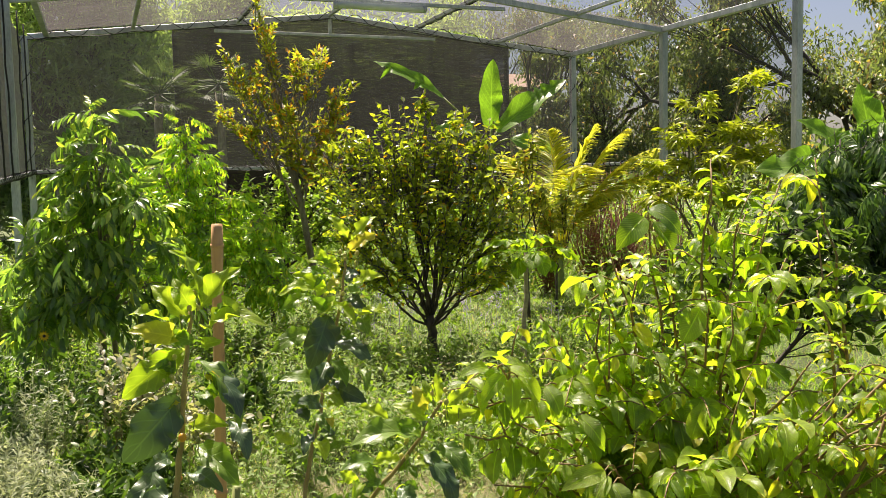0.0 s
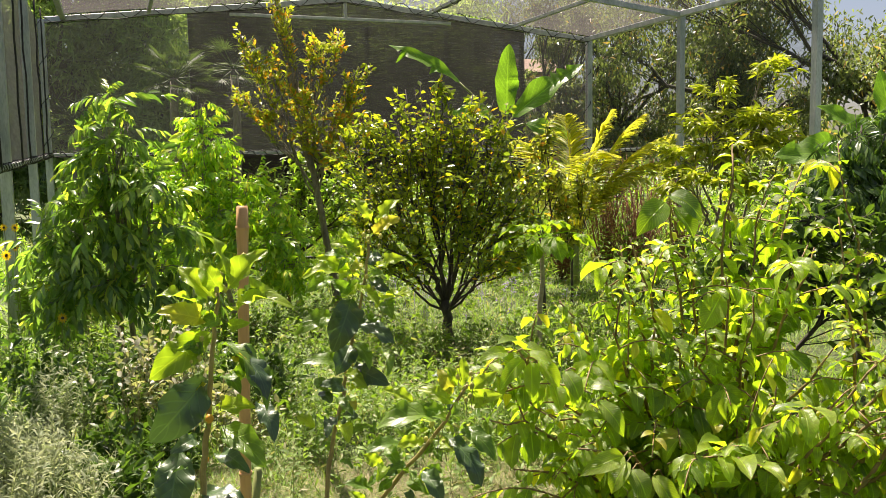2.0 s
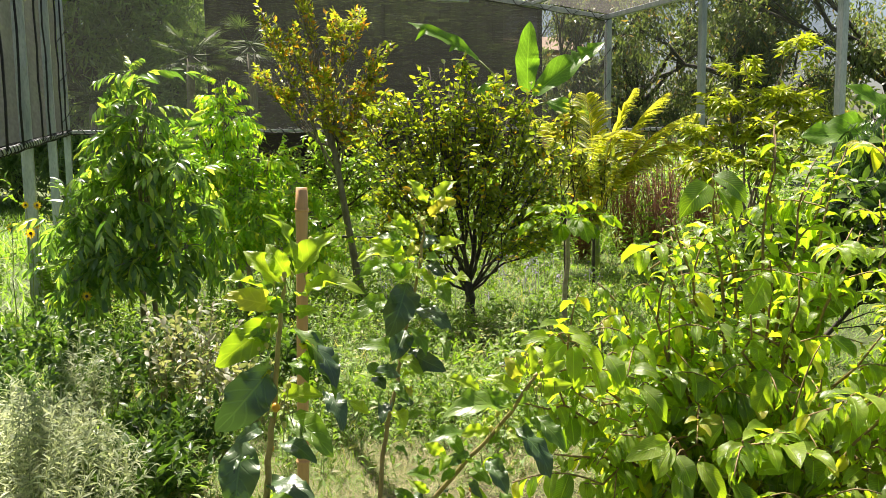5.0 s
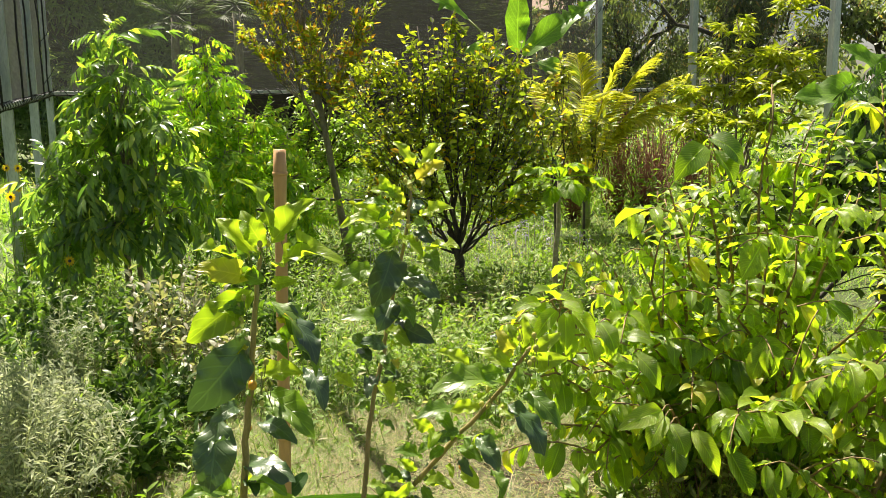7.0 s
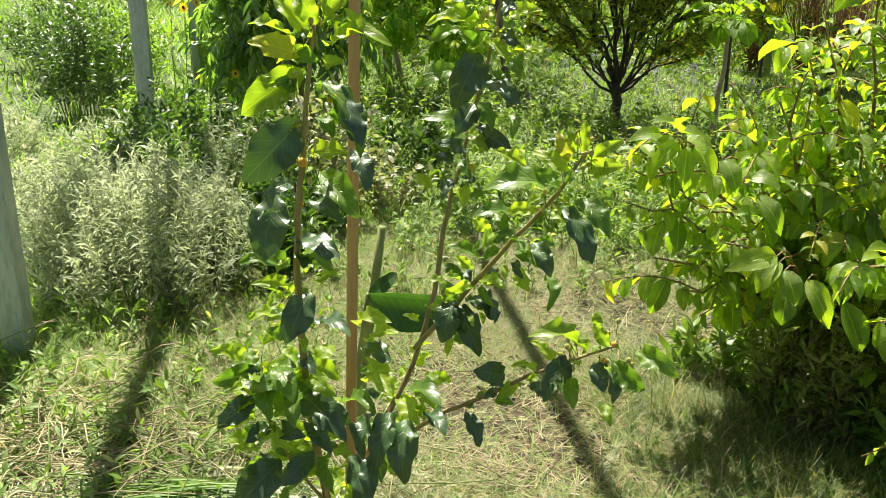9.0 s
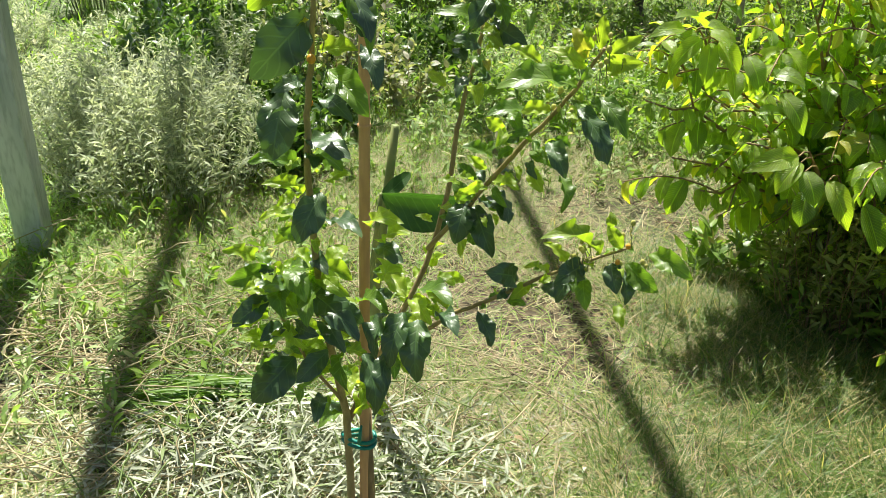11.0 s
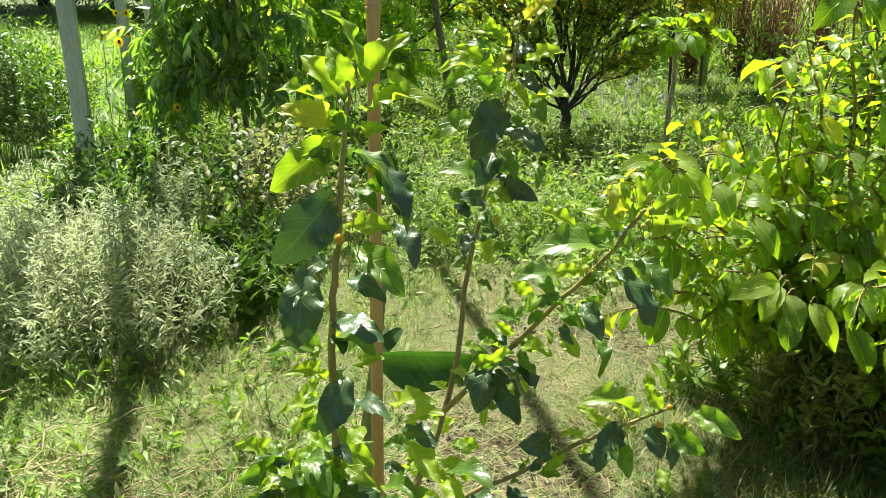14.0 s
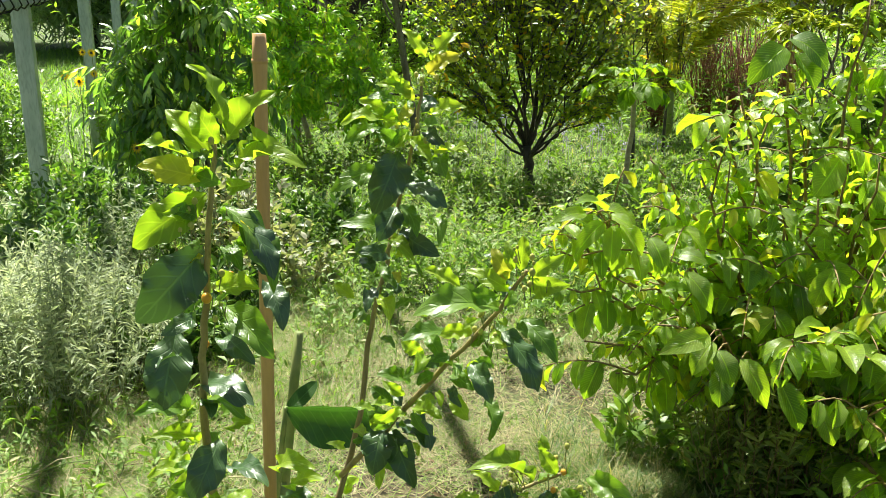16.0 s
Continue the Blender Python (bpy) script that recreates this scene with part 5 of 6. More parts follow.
SIDE_SHOOT_LEAVES_BELOW = [(-0.052, 1.600, 1.075, -0.016, 1.560, 1.024, 0.50, 16, 2), (-0.029, 1.600, 1.013, -0.018, 1.560, 0.960, 0.46, 38, 3), (-0.059, 1.600, 1.054, -0.035, 1.608, 1.080, 0.60, 0, 0),
                           (-0.088, 1.600, 1.123, -0.155, 1.560, 1.121, 0.46, 40, 3), (-0.120, 1.600, 1.120, -0.093, 1.560, 1.093, 0.47, 0, 3), (-0.127, 1.600, 1.088, -0.163, 1.608, 1.103, 0.66, 0, 0),
                           (-0.125, 1.600, 1.084, -0.136, 1.560, 1.068, 0.59, 0, 0), (-0.079, 1.600, 1.055, -0.044, 1.560, 1.045, 0.48, 0, 3), (-0.148, 1.600, 1.034, -0.195, 1.560, 1.063, 0.46, 45, 3),
                           (-0.158, 1.600, 1.012, -0.194, 1.608, 1.031, 0.49, 0, 0), (-0.144, 1.600, 0.991, -0.092, 1.560, 0.996, 0.42, 36, 0)]
FORK_LEAVES = [(-0.211, 1.700, 0.904, -0.221, 1.650, 0.834, 0.69, 0, 2), (-0.194, 1.700, 0.894, -0.148, 1.650, 0.814, 0.51, 0, 2), (-0.227, 1.700, 0.829, -0.210, 1.650, 0.806, 0.42, 41, 0),
               (-0.187, 1.700, 0.913, -0.123, 1.650, 0.893, 0.50, 47, 2), (-0.154, 1.700, 0.932, -0.121, 1.650, 0.886, 0.50, 58, 2), (-0.207, 1.700, 0.900, -0.239, 1.710, 0.943, 0.60, 0, 3)]
LOW_SHOOT_LEAVES = [(0.053, 1.600, 0.872, -0.051, 1.560, 0.908, 0.42, 50, 0), (-0.002, 1.600, 0.847, -0.049, 1.608, 0.879, 0.42, 16, 0), (0.027, 1.600, 0.846, -0.021, 1.560, 0.825, 0.73, 0, 2),
                    (0.018, 1.600, 0.836, -0.016, 1.560, 0.785, 0.60, 0, 2), (0.027, 1.600, 0.823, 0.040, 1.560, 0.776, 0.51, 0, 3), (0.074, 1.600, 0.856, 0.090, 1.560, 0.817, 0.65, 0, 2),
                    (0.094, 1.600, 0.845, 0.106, 1.560, 0.797, 0.50, 43, 2), (0.096, 1.600, 0.774, 0.106, 1.560, 0.751, 0.55, 0, 0), (0.102, 1.600, 0.860, 0.160, 1.560, 0.831, 0.58, 0, 3),
                    (0.142, 1.600, 0.885, 0.214, 1.560, 0.863, 0.49, 0, 3), (0.090, 1.600, 0.887, 0.061, 1.608, 0.926, 0.55, 0, 0), (0.069, 1.600, 0.926, 0.064, 1.608, 0.952, 0.75, 0, 0),
                    (-0.091, 1.600, 0.808, -0.145, 1.560, 0.830, 0.69, 0, 2)]
LOW_SHOOT_INNER_LEAVES = [(-0.033, 1.610, 0.815, -0.078, 1.580, 0.839, 0.42, 53, 0), (-0.068, 1.610, 0.794, -0.099, 1.580, 0.769, 0.52, 0, 0), (-0.107, 1.610, 0.769, -0.125, 1.580, 0.765, 0.55, 0, 2),
                          (-0.165, 1.610, 0.717, -0.130, 1.580, 0.661, 0.50, 38, 2)]
LEAF_SETS = (CROWN_LEAVES, UPPER_LEAVES, MIDDLE_LEAVES, SKIRT_LEAVES, SKIRT_LEAVES_BELOW, SKIRT_LEAVES_ABOVE, SECOND_CROWN_LEAVES, SECOND_STEM_LEAVES, SIDE_SHOOT_LEAVES, SIDE_SHOOT_LEAVES_BELOW, FORK_LEAVES, LOW_SHOOT_LEAVES, LOW_SHOOT_INNER_LEAVES)
FRONT = np.array([0.0, 0.15, 1.6])
rng = np.random.default_rng(21)
for rows in LEAF_SETS:
    for x0, y0, z0, x1, y1, z1, w, lean, kind in rows:
        foot, tip = np.array([x0, y0, z0]), np.array([x1, y1, z1])
        d = tip - foot
        L = np.linalg.norm(d)
        axis = d / L
        face = norm((FRONT - foot)[None])[0]
        face = face - axis * face.dot(axis)
        face = norm(face[None])[0]
        side = np.cross(axis, face)
        side = side if side[2] > 0 else -side
        turn = radians(lean)
        up = face * math.cos(turn) + side * math.sin(turn) + rng.normal(0, 0.12, 3)
        set_leaf(sapling, KINDS[kind][int(rng.integers(len(KINDS[kind])))], foot, d, up, L, L * w * 0.94, label=("deep green glossy leaf" if kind == 2 else "yellow-green wavy young leaf" if kind == 0 else ""))


def scatter_leaves(stem, lo, hi, n, size, mix, seed):
    """Further leaves on a stem, set round it at random."""
    rng = np.random.default_rng(seed)
    pts = np.array(stem)
    for _ in range(n):
        k = (lo + (hi - lo) * rng.random()) * (len(pts) - 1)
        i = min(int(k), len(pts) - 2)
        p = pts[i] + (pts[i + 1] - pts[i]) * (k - i)
        a = rng.random() * 6.28
        d = np.array([math.cos(a), math.sin(a), rng.uniform(-0.8, 0.5)])
        kind = int(rng.choice(4, p=mix))
        L = size * rng.uniform(0.5, 1.1)
        foot = p + d * rng.uniform(0.0, 0.05)
        set_leaf(sapling, KINDS[kind][int(rng.integers(len(KINDS[kind])))], foot, d, (0, -0.45, 0.8) + rng.normal(0, 0.4, 3), L, L * rng.uniform(0.4, 0.62))


scatter_leaves(STEM_A, 0.45, 1.0, 40, 0.045, (0.45, 0.05, 0.1, 0.4), 1)
scatter_leaves(STEM_A, 0.2, 0.42, 50, 0.068, (0.6, 0.0, 0.08, 0.32), 2)
scatter_leaves(STEM_B, 0.02, 0.26, 48, 0.068, (0.62, 0.0, 0.08, 0.3), 3)
scatter_leaves(STEM_B, 0.5, 1.0, 46, 0.052, (0.45, 0.05, 0.15, 0.35), 4)
scatter_leaves(STEM_C, 0.1, 1.0, 70, 0.048, (0.45, 0.03, 0.1, 0.42), 5)
scatter_leaves(STEM_D, 0.3, 1.0, 18, 0.04, (0.5, 0.03, 0.12, 0.35), 6)
scatter_leaves(STEM_E, 0.2, 1.0, 60, 0.068, (0.62, 0.0, 0.08, 0.3), 7)

FRUIT = solid_material("orange_fruit", (0.62, 0.25, 0.02), (0.75, 0.4, 0.04), 30.0, 0.4, bump=0.1)
BUD = solid_material("yellow_bud", (0.4, 0.42, 0.08), (0.55, 0.5, 0.12), 40.0, 0.5, bump=0.1)


def ball(c, r, squash=1.0, seg=8):
    g = Geo()
    th = np.linspace(0.05, np.pi - 0.05, seg)
    return g.tube(np.stack([np.full(seg, c[0]), np.full(seg, c[1]), c[2] + r * squash * np.cos(th)], -1), r * np.sin(th), 8)


for i, c in enumerate(((-0.385, 1.375, 1.245), (-0.4, 1.4, 1.17), (-0.08, 1.57, 1.03), (0.085, 1.58, 0.87), (0.1, 1.585, 0.9), (-0.36, 1.4, 1.27))):
    part("fruit", ball(c, 0.005 if i else 0.007, 1.1), FRUIT, sapling, "small ripe orange fruit")
for s, stem in enumerate((STEM_A, STEM_B, STEM_C, STEM_D)):
    rng = np.random.default_rng(40 + s)
    g, st = Geo(), Geo()
    for _ in range(26):
        p = np.array(stem[-1 - int(rng.integers(0, 3 if s < 2 else 2))]) + rng.normal(0, 0.018, 3) + (0, 0, 0.01)
        b = ball(p, rng.uniform(0.002, 0.005), 1.3, 5)
        g.add(b.v[0], b.f[0])
        st.tube(curve(p, p - (rng.normal(0, 0.006), rng.normal(0, 0.006), 0.025), n=3), 0.0008, 3)
    part("inflorescence", g, BUD, sapling, "cluster of small yellow-green buds", kind="stuff")
    part("bud_stalk", st, GREEN_STEM, sapling, kind="stuff")

stake = thing("bamboo_stake", (-0.428, 1.672, 0), "tan bamboo stake standing beside the sapling", "stake")
k = np.linspace(0, 1, 40)
prof = 0.0118 - 0.0016 * k + 0.0014 * np.exp(-((k - 0.975) / 0.006) ** 2) + 0.0013 * np.exp(-((k - 0.68) / 0.008) ** 2) + 0.0013 * np.exp(-((k - 0.37) / 0.008) ** 2)
part("cane", Geo().tube(np.stack([-0.428 + 0.048 * k, 1.672 - 0.03 * k, -0.04 + 1.61 * k], -1), prof, 14), BAMBOO, stake)
for z in (0.37, 0.68, 0.975):
    part("node_ring", Geo().tube([(-0.428 + 0.048 * z, 1.672 - 0.03 * z, -0.043 + 1.61 * z), (-0.428 + 0.048 * z, 1.672 - 0.03 * z, -0.037 + 1.61 * z)], 0.0128, 14), BAMBOO, stake)
prop = thing("cut_stake", (-0.41, 1.675, 0), "short cut wooden stake tied beside the sapling trunk", "stake")
part("cane", Geo().tube([(-0.408, 1.675, -0.04), (-0.41, 1.672, 0.2), (-0.412, 1.67, 0.4)], (0.011, 0.0105, 0.01), 10), TWIG, prop)
TIE = solid_material("green_plastic", (0.0, 0.16, 0.12), (0.01, 0.24, 0.18), 20.0, 0.4)
tie = thing("plastic_tie", (-0.43, 1.665, 0.32), "green plastic tape tied round trunk and stakes", "plant tie")
a = np.linspace(0, 2 * np.pi, 26)
for z in (0.312, 0.326):
    part("band", Geo().tube(np.stack([-0.431 + 0.037 * np.cos(a), 1.666 + 0.022 * np.sin(a), z + 0.004 * np.sin(a * 2)], -1), 0.0048, 6), TIE, tie)
part("tail", Geo().tube(curve((-0.424, 1.644, 0.325), (-0.416, 1.64, 0.375), n=4), (0.005, 0.003), 5), TIE, tie)


# ---- shrubs and weeds ----
def bushlet(name, label, base, radius, height, shoots, per, length, width, mat, seed, category="shrub", stem=None, shapes=None, lean=0.35, group=""):
    """A many-stemmed low shrub of thin leafy shoots."""
    rng = np.random.default_rng(seed)
    root = thing(name, (base[0], base[1], 0), label, category, group)
    st, lf = Geo(), Geo()
    for _ in range(shoots):
        a, r = rng.random() * 6.283, radius * math.sqrt(rng.random())
        foot = np.array([base[0] + math.cos(a) * r * 0.7, base[1] + math.sin(a) * r * 0.7, -0.02])
        h = height * (1 - 0.45 * (r / radius) ** 2) * rng.uniform(0.7, 1.1)
        tip = foot + np.array([math.cos(a) * r * lean + rng.normal(0, 0.05), math.sin(a) * r * lean + rng.normal(0, 0.05), h])
        line = curve(foot, tip, n=6, wob=0.01, rng=rng)
        st.tube(line, (0.003, 0.001), 3)
        put_leaves(lf, line, dict(habit="along", per=per, length=length, width=width, shapes=shapes or NARROW, droop=-0.1, roll=0.7, **{"from": 0.3}), rng)
    part("stem_mass", st, stem or TWIG, root, kind="stuff")
    part("foliage", lf, mat, root, kind="stuff")
    return root


for x, y, r, h in INNER:
    bushlet("undershrub", "low olive shrub with narrow leaves among the custard apples", (x, y), r, h * 0.9, 60, 22, 0.055, 0.24, OLIVE, 160 + int(x * 10), group="undershrubs")
SKIRT = leaf_material("shaded_weed_leaf", (0.1, 0.18, 0.03), (0.24, 0.33, 0.07), 0.42, 0.42, (0.3, 0.27, 0.12), 0.06)
for i, (x, y, r, h) in enumerate(((0.55, 3.3, 0.2, 0.24), (0.85, 3.05, 0.22, 0.26), (1.1, 2.85, 0.24, 0.3))):
    bushlet("broad_weed", "low broad-leaved weed in the shade of the custard apples", (x, y), r, h, 26, 11, 0.075, 0.36, SKIRT, 640 + i, "weed", GREEN_STEM, SIMPLE, group="broad weeds")
SILVERY = "silver-leaved bush with narrow pale leaves"
for i, (x, y, r, h, n) in enumerate(((-1.95, 3.55, 0.52, 0.64, 300), (-2.5, 3.85, 0.45, 0.55, 190), (-2.35, 4.3, 0.4, 0.52, 140), (-3.1, 4.8, 0.5, 0.32, 130), (-2.25, 5.0, 0.2, 0.6, 40), (-3.55, 5.9, 0.45, 0.3, 60), (-4.3, 5.4, 0.5, 0.45, 120), (-3.3, 4.2, 0.4, 0.4, 100))):
    bushlet("silver_bush", SILVERY, (x, y), r, h, int(n * 1.0), 26, 0.052, 0.19, SILVER, 60 + i, stem=SILVER, group="silver bushes")
VARIEGATED = leaf_material("cream_edged_leaf", (0.16, 0.2, 0.1), (0.5, 0.46, 0.36), 0.3, 0.5)
bushlet("variegated_shrub", "small shrub with cream and green leaves", (-1.75, 5.3), 0.4, 0.75, 46, 16, 0.06, 0.5, VARIEGATED, 70, shapes=SIMPLE)
bushlet("variegated_shrub", "small shrub with cream and green leaves", (-1.35, 5.0), 0.3, 0.45, 36, 16, 0.06, 0.5, VARIEGATED, 71, shapes=SIMPLE)
DARK_WEED = leaf_material("dark_weed_leaf", (0.035, 0.08, 0.018), (0.11, 0.19, 0.03), 0.34, 0.4)
for i, (x, y, r, h) in enumerate(((-4.45, 7.0, 0.4, 1.0), (-4.9, 8.3, 0.5, 0.9), (-3.9, 6.9, 0.3, 0.3), (-5.4, 8.4, 0.6, 1.1), (-6.2, 9.2, 0.6, 0.9), (-4.2, 9.3, 0.4, 0.7), (-3.6, 8.6, 0.4, 0.8))):
    bushlet("tall_weed_clump", "clump of tall weeds beside the posts", (x, y), r, h * 1.1, 90, 24, 0.075, 0.3, DARK_WEED if y in (7.0, 8.4, 9.2) else WEED, 80 + i, "weed", GREEN_STEM, group="tall weeds")
for i, (x, y, r, h) in enumerate(((-1.55, 3.9, 0.3, 0.42), (-2.6, 4.9, 0.4, 0.6), (-2.1, 5.5, 0.45, 0.65), (-1.6, 4.5, 0.3, 0.4), (-2.9, 5.7, 0.45, 0.7), (-1.3, 5.8, 0.35, 0.5))):
    bushlet("leafy_weed", "low dark green leafy weed under the small trees", (x, y), r, h * 0.95, 50, 18, 0.07, 0.4, DARK_WEED, 180 + i, "weed", GREEN_STEM, SIMPLE, group="leafy weeds")
PETAL = leaf_material("yellow_petal", (0.7, 0.42, 0.02), (0.8, 0.55, 0.03), 0.35, 0.5)
for i, (x, y, z) in enumerate(((-4.5, 9.0, 1.05), (-4.35, 8.9, 0.85), (-3.95, 7.6, 0.95), (-3.7, 7.9, 0.8), (-3.1, 6.9, 0.7), (-2.95, 6.7, 0.5), (-4.0, 8.2, 1.1), (-3.3, 6.6, 1.0))):
    f = thing("yellow_flower", (x, y, 0), "yellow daisy-like flower on a thin green stalk", "flower", "yellow flowers")
    part("stalk", Geo().tube(curve((x, y, 0), (x + 0.03, y - 0.03, z), n=5, wob=0.01, rng=np.random.default_rng(i)), (0.005, 0.003), 5), GREEN_STEM, f)
    a = np.arange(11) / 11 * 6.283
    d = np.stack([np.cos(a), np.full(11, -0.25), np.sin(a)], -1)
    head = part("flower_head", Geo().leaves([leaf_shape(3, 0.2, 0.1)], np.tile([x + 0.03, y - 0.03, z], (11, 1)), d, np.tile([0, -1.0, 0.2], (11, 1)), 0.045, 0.016, np.random.default_rng(i)), PETAL, f)
    part("disc", ball((x + 0.03, y - 0.035, z), 0.012), DARK_BARK, head, "dark brown disc")
for i, (x, y, h) in enumerate(((2.3, 12.2, 1.5), (2.9, 12.4, 1.45), (1.7, 12.0, 1.2), (3.4, 12.3, 1.4), (2.6, 11.9, 1.2))):
    rng = np.random.default_rng(90 + i)
    g = Geo()
    for _ in range(90):
        a = rng.random() * 6.28
        b = np.array([x + math.cos(a) * 0.5 * rng.random(), y + math.sin(a) * 0.4 * rng.random(), h * rng.uniform(0.5, 1.2)])
        g.tube(curve((x + rng.normal(0, 0.04), y, 0), b, n=6, wob=0.03, rng=rng), (0.006, 0.0025), 4)
    d = thing("dry_shrub", (x, y, 0), "dry reddish brown shrub of bare twigs", "shrub", "dry shrubs")
    part("branchwork", g, DRY, d, kind="stuff")

GRASS_GREEN = leaf_material("grass_blade", (0.13, 0.24, 0.03), (0.27, 0.4, 0.07), 0.4, 0.55, (0.4, 0.34, 0.16), 0.12)
STRAW = leaf_material("straw_blade", (0.24, 0.2, 0.09), (0.66, 0.58, 0.34), 0.25, 0.6, (0.17, 0.25, 0.06), 0.34, glow=(0.6, 0.55, 0.4))
BLADE, FAR_BLADE = [], []
for bend in (0.2, 0.5, 0.9):
    for s, w, store in (((0, 0.55, 1.0), (0.5, 0.38, 0.03), BLADE), ((0, 1.0), (0.5, 0.06), FAR_BLADE)):
        s, w = np.array(s), np.array(w)
        v = np.stack([np.stack([-w, s - 0.25 * bend * s ** 2, -bend * s ** 2], -1), np.stack([w, s - 0.25 * bend * s ** 2, -bend * s ** 2], -1)], 1).reshape(-1, 3)
        store.append((v, np.array([[2 * r, 2 * r + 1, 2 * r + 3, 2 * r + 2] for r in range(len(s) - 1)]), np.zeros((2 * len(s), 2))))


def turf(name, label, mat, n, box, tall, flat, seed, keep=None, width=0.0035):
    shapes = FAR_BLADE if width > 0.006 else BLADE
    rng = np.random.default_rng(seed)
    x, y = rng.uniform(box[0], box[1], n), rng.uniform(box[2], box[3], n)
    patch = np.sin(x * 2.3 + 1.3 * np.sin(y * 1.9)) * np.sin(y * 2.9 + x) + rng.normal(0, 0.45, n)
    ok = patch > (keep if keep is not None else -9)
    x, y = x[ok], y[ok]
    m = len(x)
    a = rng.random(m) * 6.283
    lean = flat * rng.uniform(0.25, 1.6, m)
    d = np.stack([np.cos(a) * lean, np.sin(a) * lean, np.ones(m)], -1)
    up = np.stack([-np.cos(a), -np.sin(a), 0.3 + 0 * a], -1)
    L = tall * rng.uniform(0.45, 1.25, m)
    g = Geo().leaves(FAR_BLADE[:1] if flat > 3 else shapes, np.stack([x, y, np.full(m, -0.012) + (0.05 * rng.random(m) if flat > 3 else 0.0)], -1), d, up, L, width * rng.uniform(0.7, 1.5, m), rng)
    return alone(name, g, mat, label, "grass", kind="stuff")


turf("short_grass", "short green grass", GRASS_GREEN, 190000, (-2.2, 1.6, 1.4, 6.2), 0.12, 1.5, 1, -0.25, 0.0028)
turf("dry_straw", "dry cut straw lying on the ground", STRAW, 130000, (-1.9, 0.55, 1.3, 4.7), 0.1, 3.1, 2, -0.45, 0.0023)
turf("dry_straw", "dry straw among the grass before the bushes", STRAW, 16000, (0.5, 1.9, 1.3, 4.0), 0.13, 3.1, 12, 0.0, 0.0028)
turf("shade_grass", "tufts of dark green grass before the custard apples", leaf_material("deep_grass", (0.05, 0.1, 0.02), (0.19, 0.28, 0.06), 0.35, 0.45, (0.36, 0.31, 0.15), 0.25), 85000, (0.1, 1.7, 1.6, 3.7), 0.18, 1.3, 8, -0.2, 0.0028)
turf("lawn_grass", "green grass between the trees", GRASS_GREEN, 85000, (-4.5, 5.0, 5.5, 12.5), 0.15, 1.1, 3, -0.9, 0.007)
turf("back_grass", "tall grass at the back of the garden", GRASS_GREEN, 30000, (-7.5, 8.0, 12.5, 22.0), 0.5, 0.5, 6, None, 0.02)
turf("outer_lawn", "lawn outside the shade house", leaf_material("lawn_blade", (0.1, 0.19, 0.025), (0.21, 0.32, 0.055), 0.4, 0.55), 34000, (-14.0, -3.5, 6.0, 26.0), 0.2, 0.5, 4, None, 0.02)
turf("left_grass", "green grass under the silver bushes", GRASS_GREEN, 50000, (-3.6, -0.6, 2.1, 6.0), 0.14, 0.9, 5, -0.5, 0.0038)


def weeds(name, label, mat, n, box, height, per, length, width, seed, keep=0.0):
    """Low broad-leaved weeds that grow into one another."""
    rng = np.random.default_rng(seed)
    st, lf = Geo(), Geo()
    for _ in range(n):
        x, y = rng.uniform(box[0], box[1]), rng.uniform(box[2], box[3])
        if math.sin(x * 1.7 + 2 * math.sin(y)) * math.cos(y * 1.6 + seed) + rng.normal(0, 0.4) < keep:
            continue
        h = height * rng.uniform(0.5, 1.3)
        line = curve((x, y, -0.02), (x + rng.normal(0, h * 0.4), y + rng.normal(0, h * 0.4), h), n=4, wob=0.01, rng=rng)
        st.tube(line, (0.0025, 0.001), 3)
        put_leaves(lf, line, dict(habit="along", per=per, length=length, width=width, shapes=NARROW, droop=-0.05, roll=0.6, **{"from": 0.15}), rng)
    root = thing(name, (box[0], box[2], 0), label, "weeds", kind="stuff")
    part("stem_mass", st, GREEN_STEM, root, kind="stuff")
    part("foliage", lf, mat, root, kind="stuff")


weeds("pale_weeds", "pale green low weeds", PALE_WEED, 1000, (-1.9, 0.9, 3.8, 8.0), 0.22, 12, 0.05, 0.32, 1, -0.3)
weeds("green_weeds", "green low weeds", WEED, 2000, (-3.6, 1.8, 4.5, 9.5), 0.28, 12, 0.06, 0.35, 2, -0.2)
weeds("green_weeds", "green low weeds under the bushes", WEED, 480, (0.55, 3.4, 2.85, 6.5), 0.22, 12, 0.045, 0.35, 3, -0.2)
weeds("green_weeds", "green low weeds near the posts", WEED, 270, (-3.4, -1.0, 1.7, 3.6), 0.17, 10, 0.055, 0.3, 4, -0.1)
weeds("far_weeds", "tall green weeds along the back of the garden", WEED, 1500, (-6.0, 6.5, 10.0, 16.0), 0.7, 14, 0.11, 0.3, 5, -0.5)
weeds("far_weeds", "tall green weeds behind the end wall", WEED, 1100, (-8.0, 8.0, 17.0, 23.0), 1.3, 18, 0.16, 0.35, 9, -0.6)
weeds("pale_weeds", "pale weeds beside the path", PALE_WEED, 210, (-2.4, -0.9, 1.8, 3.3), 0.14, 10, 0.05, 0.28, 6, -0.1)


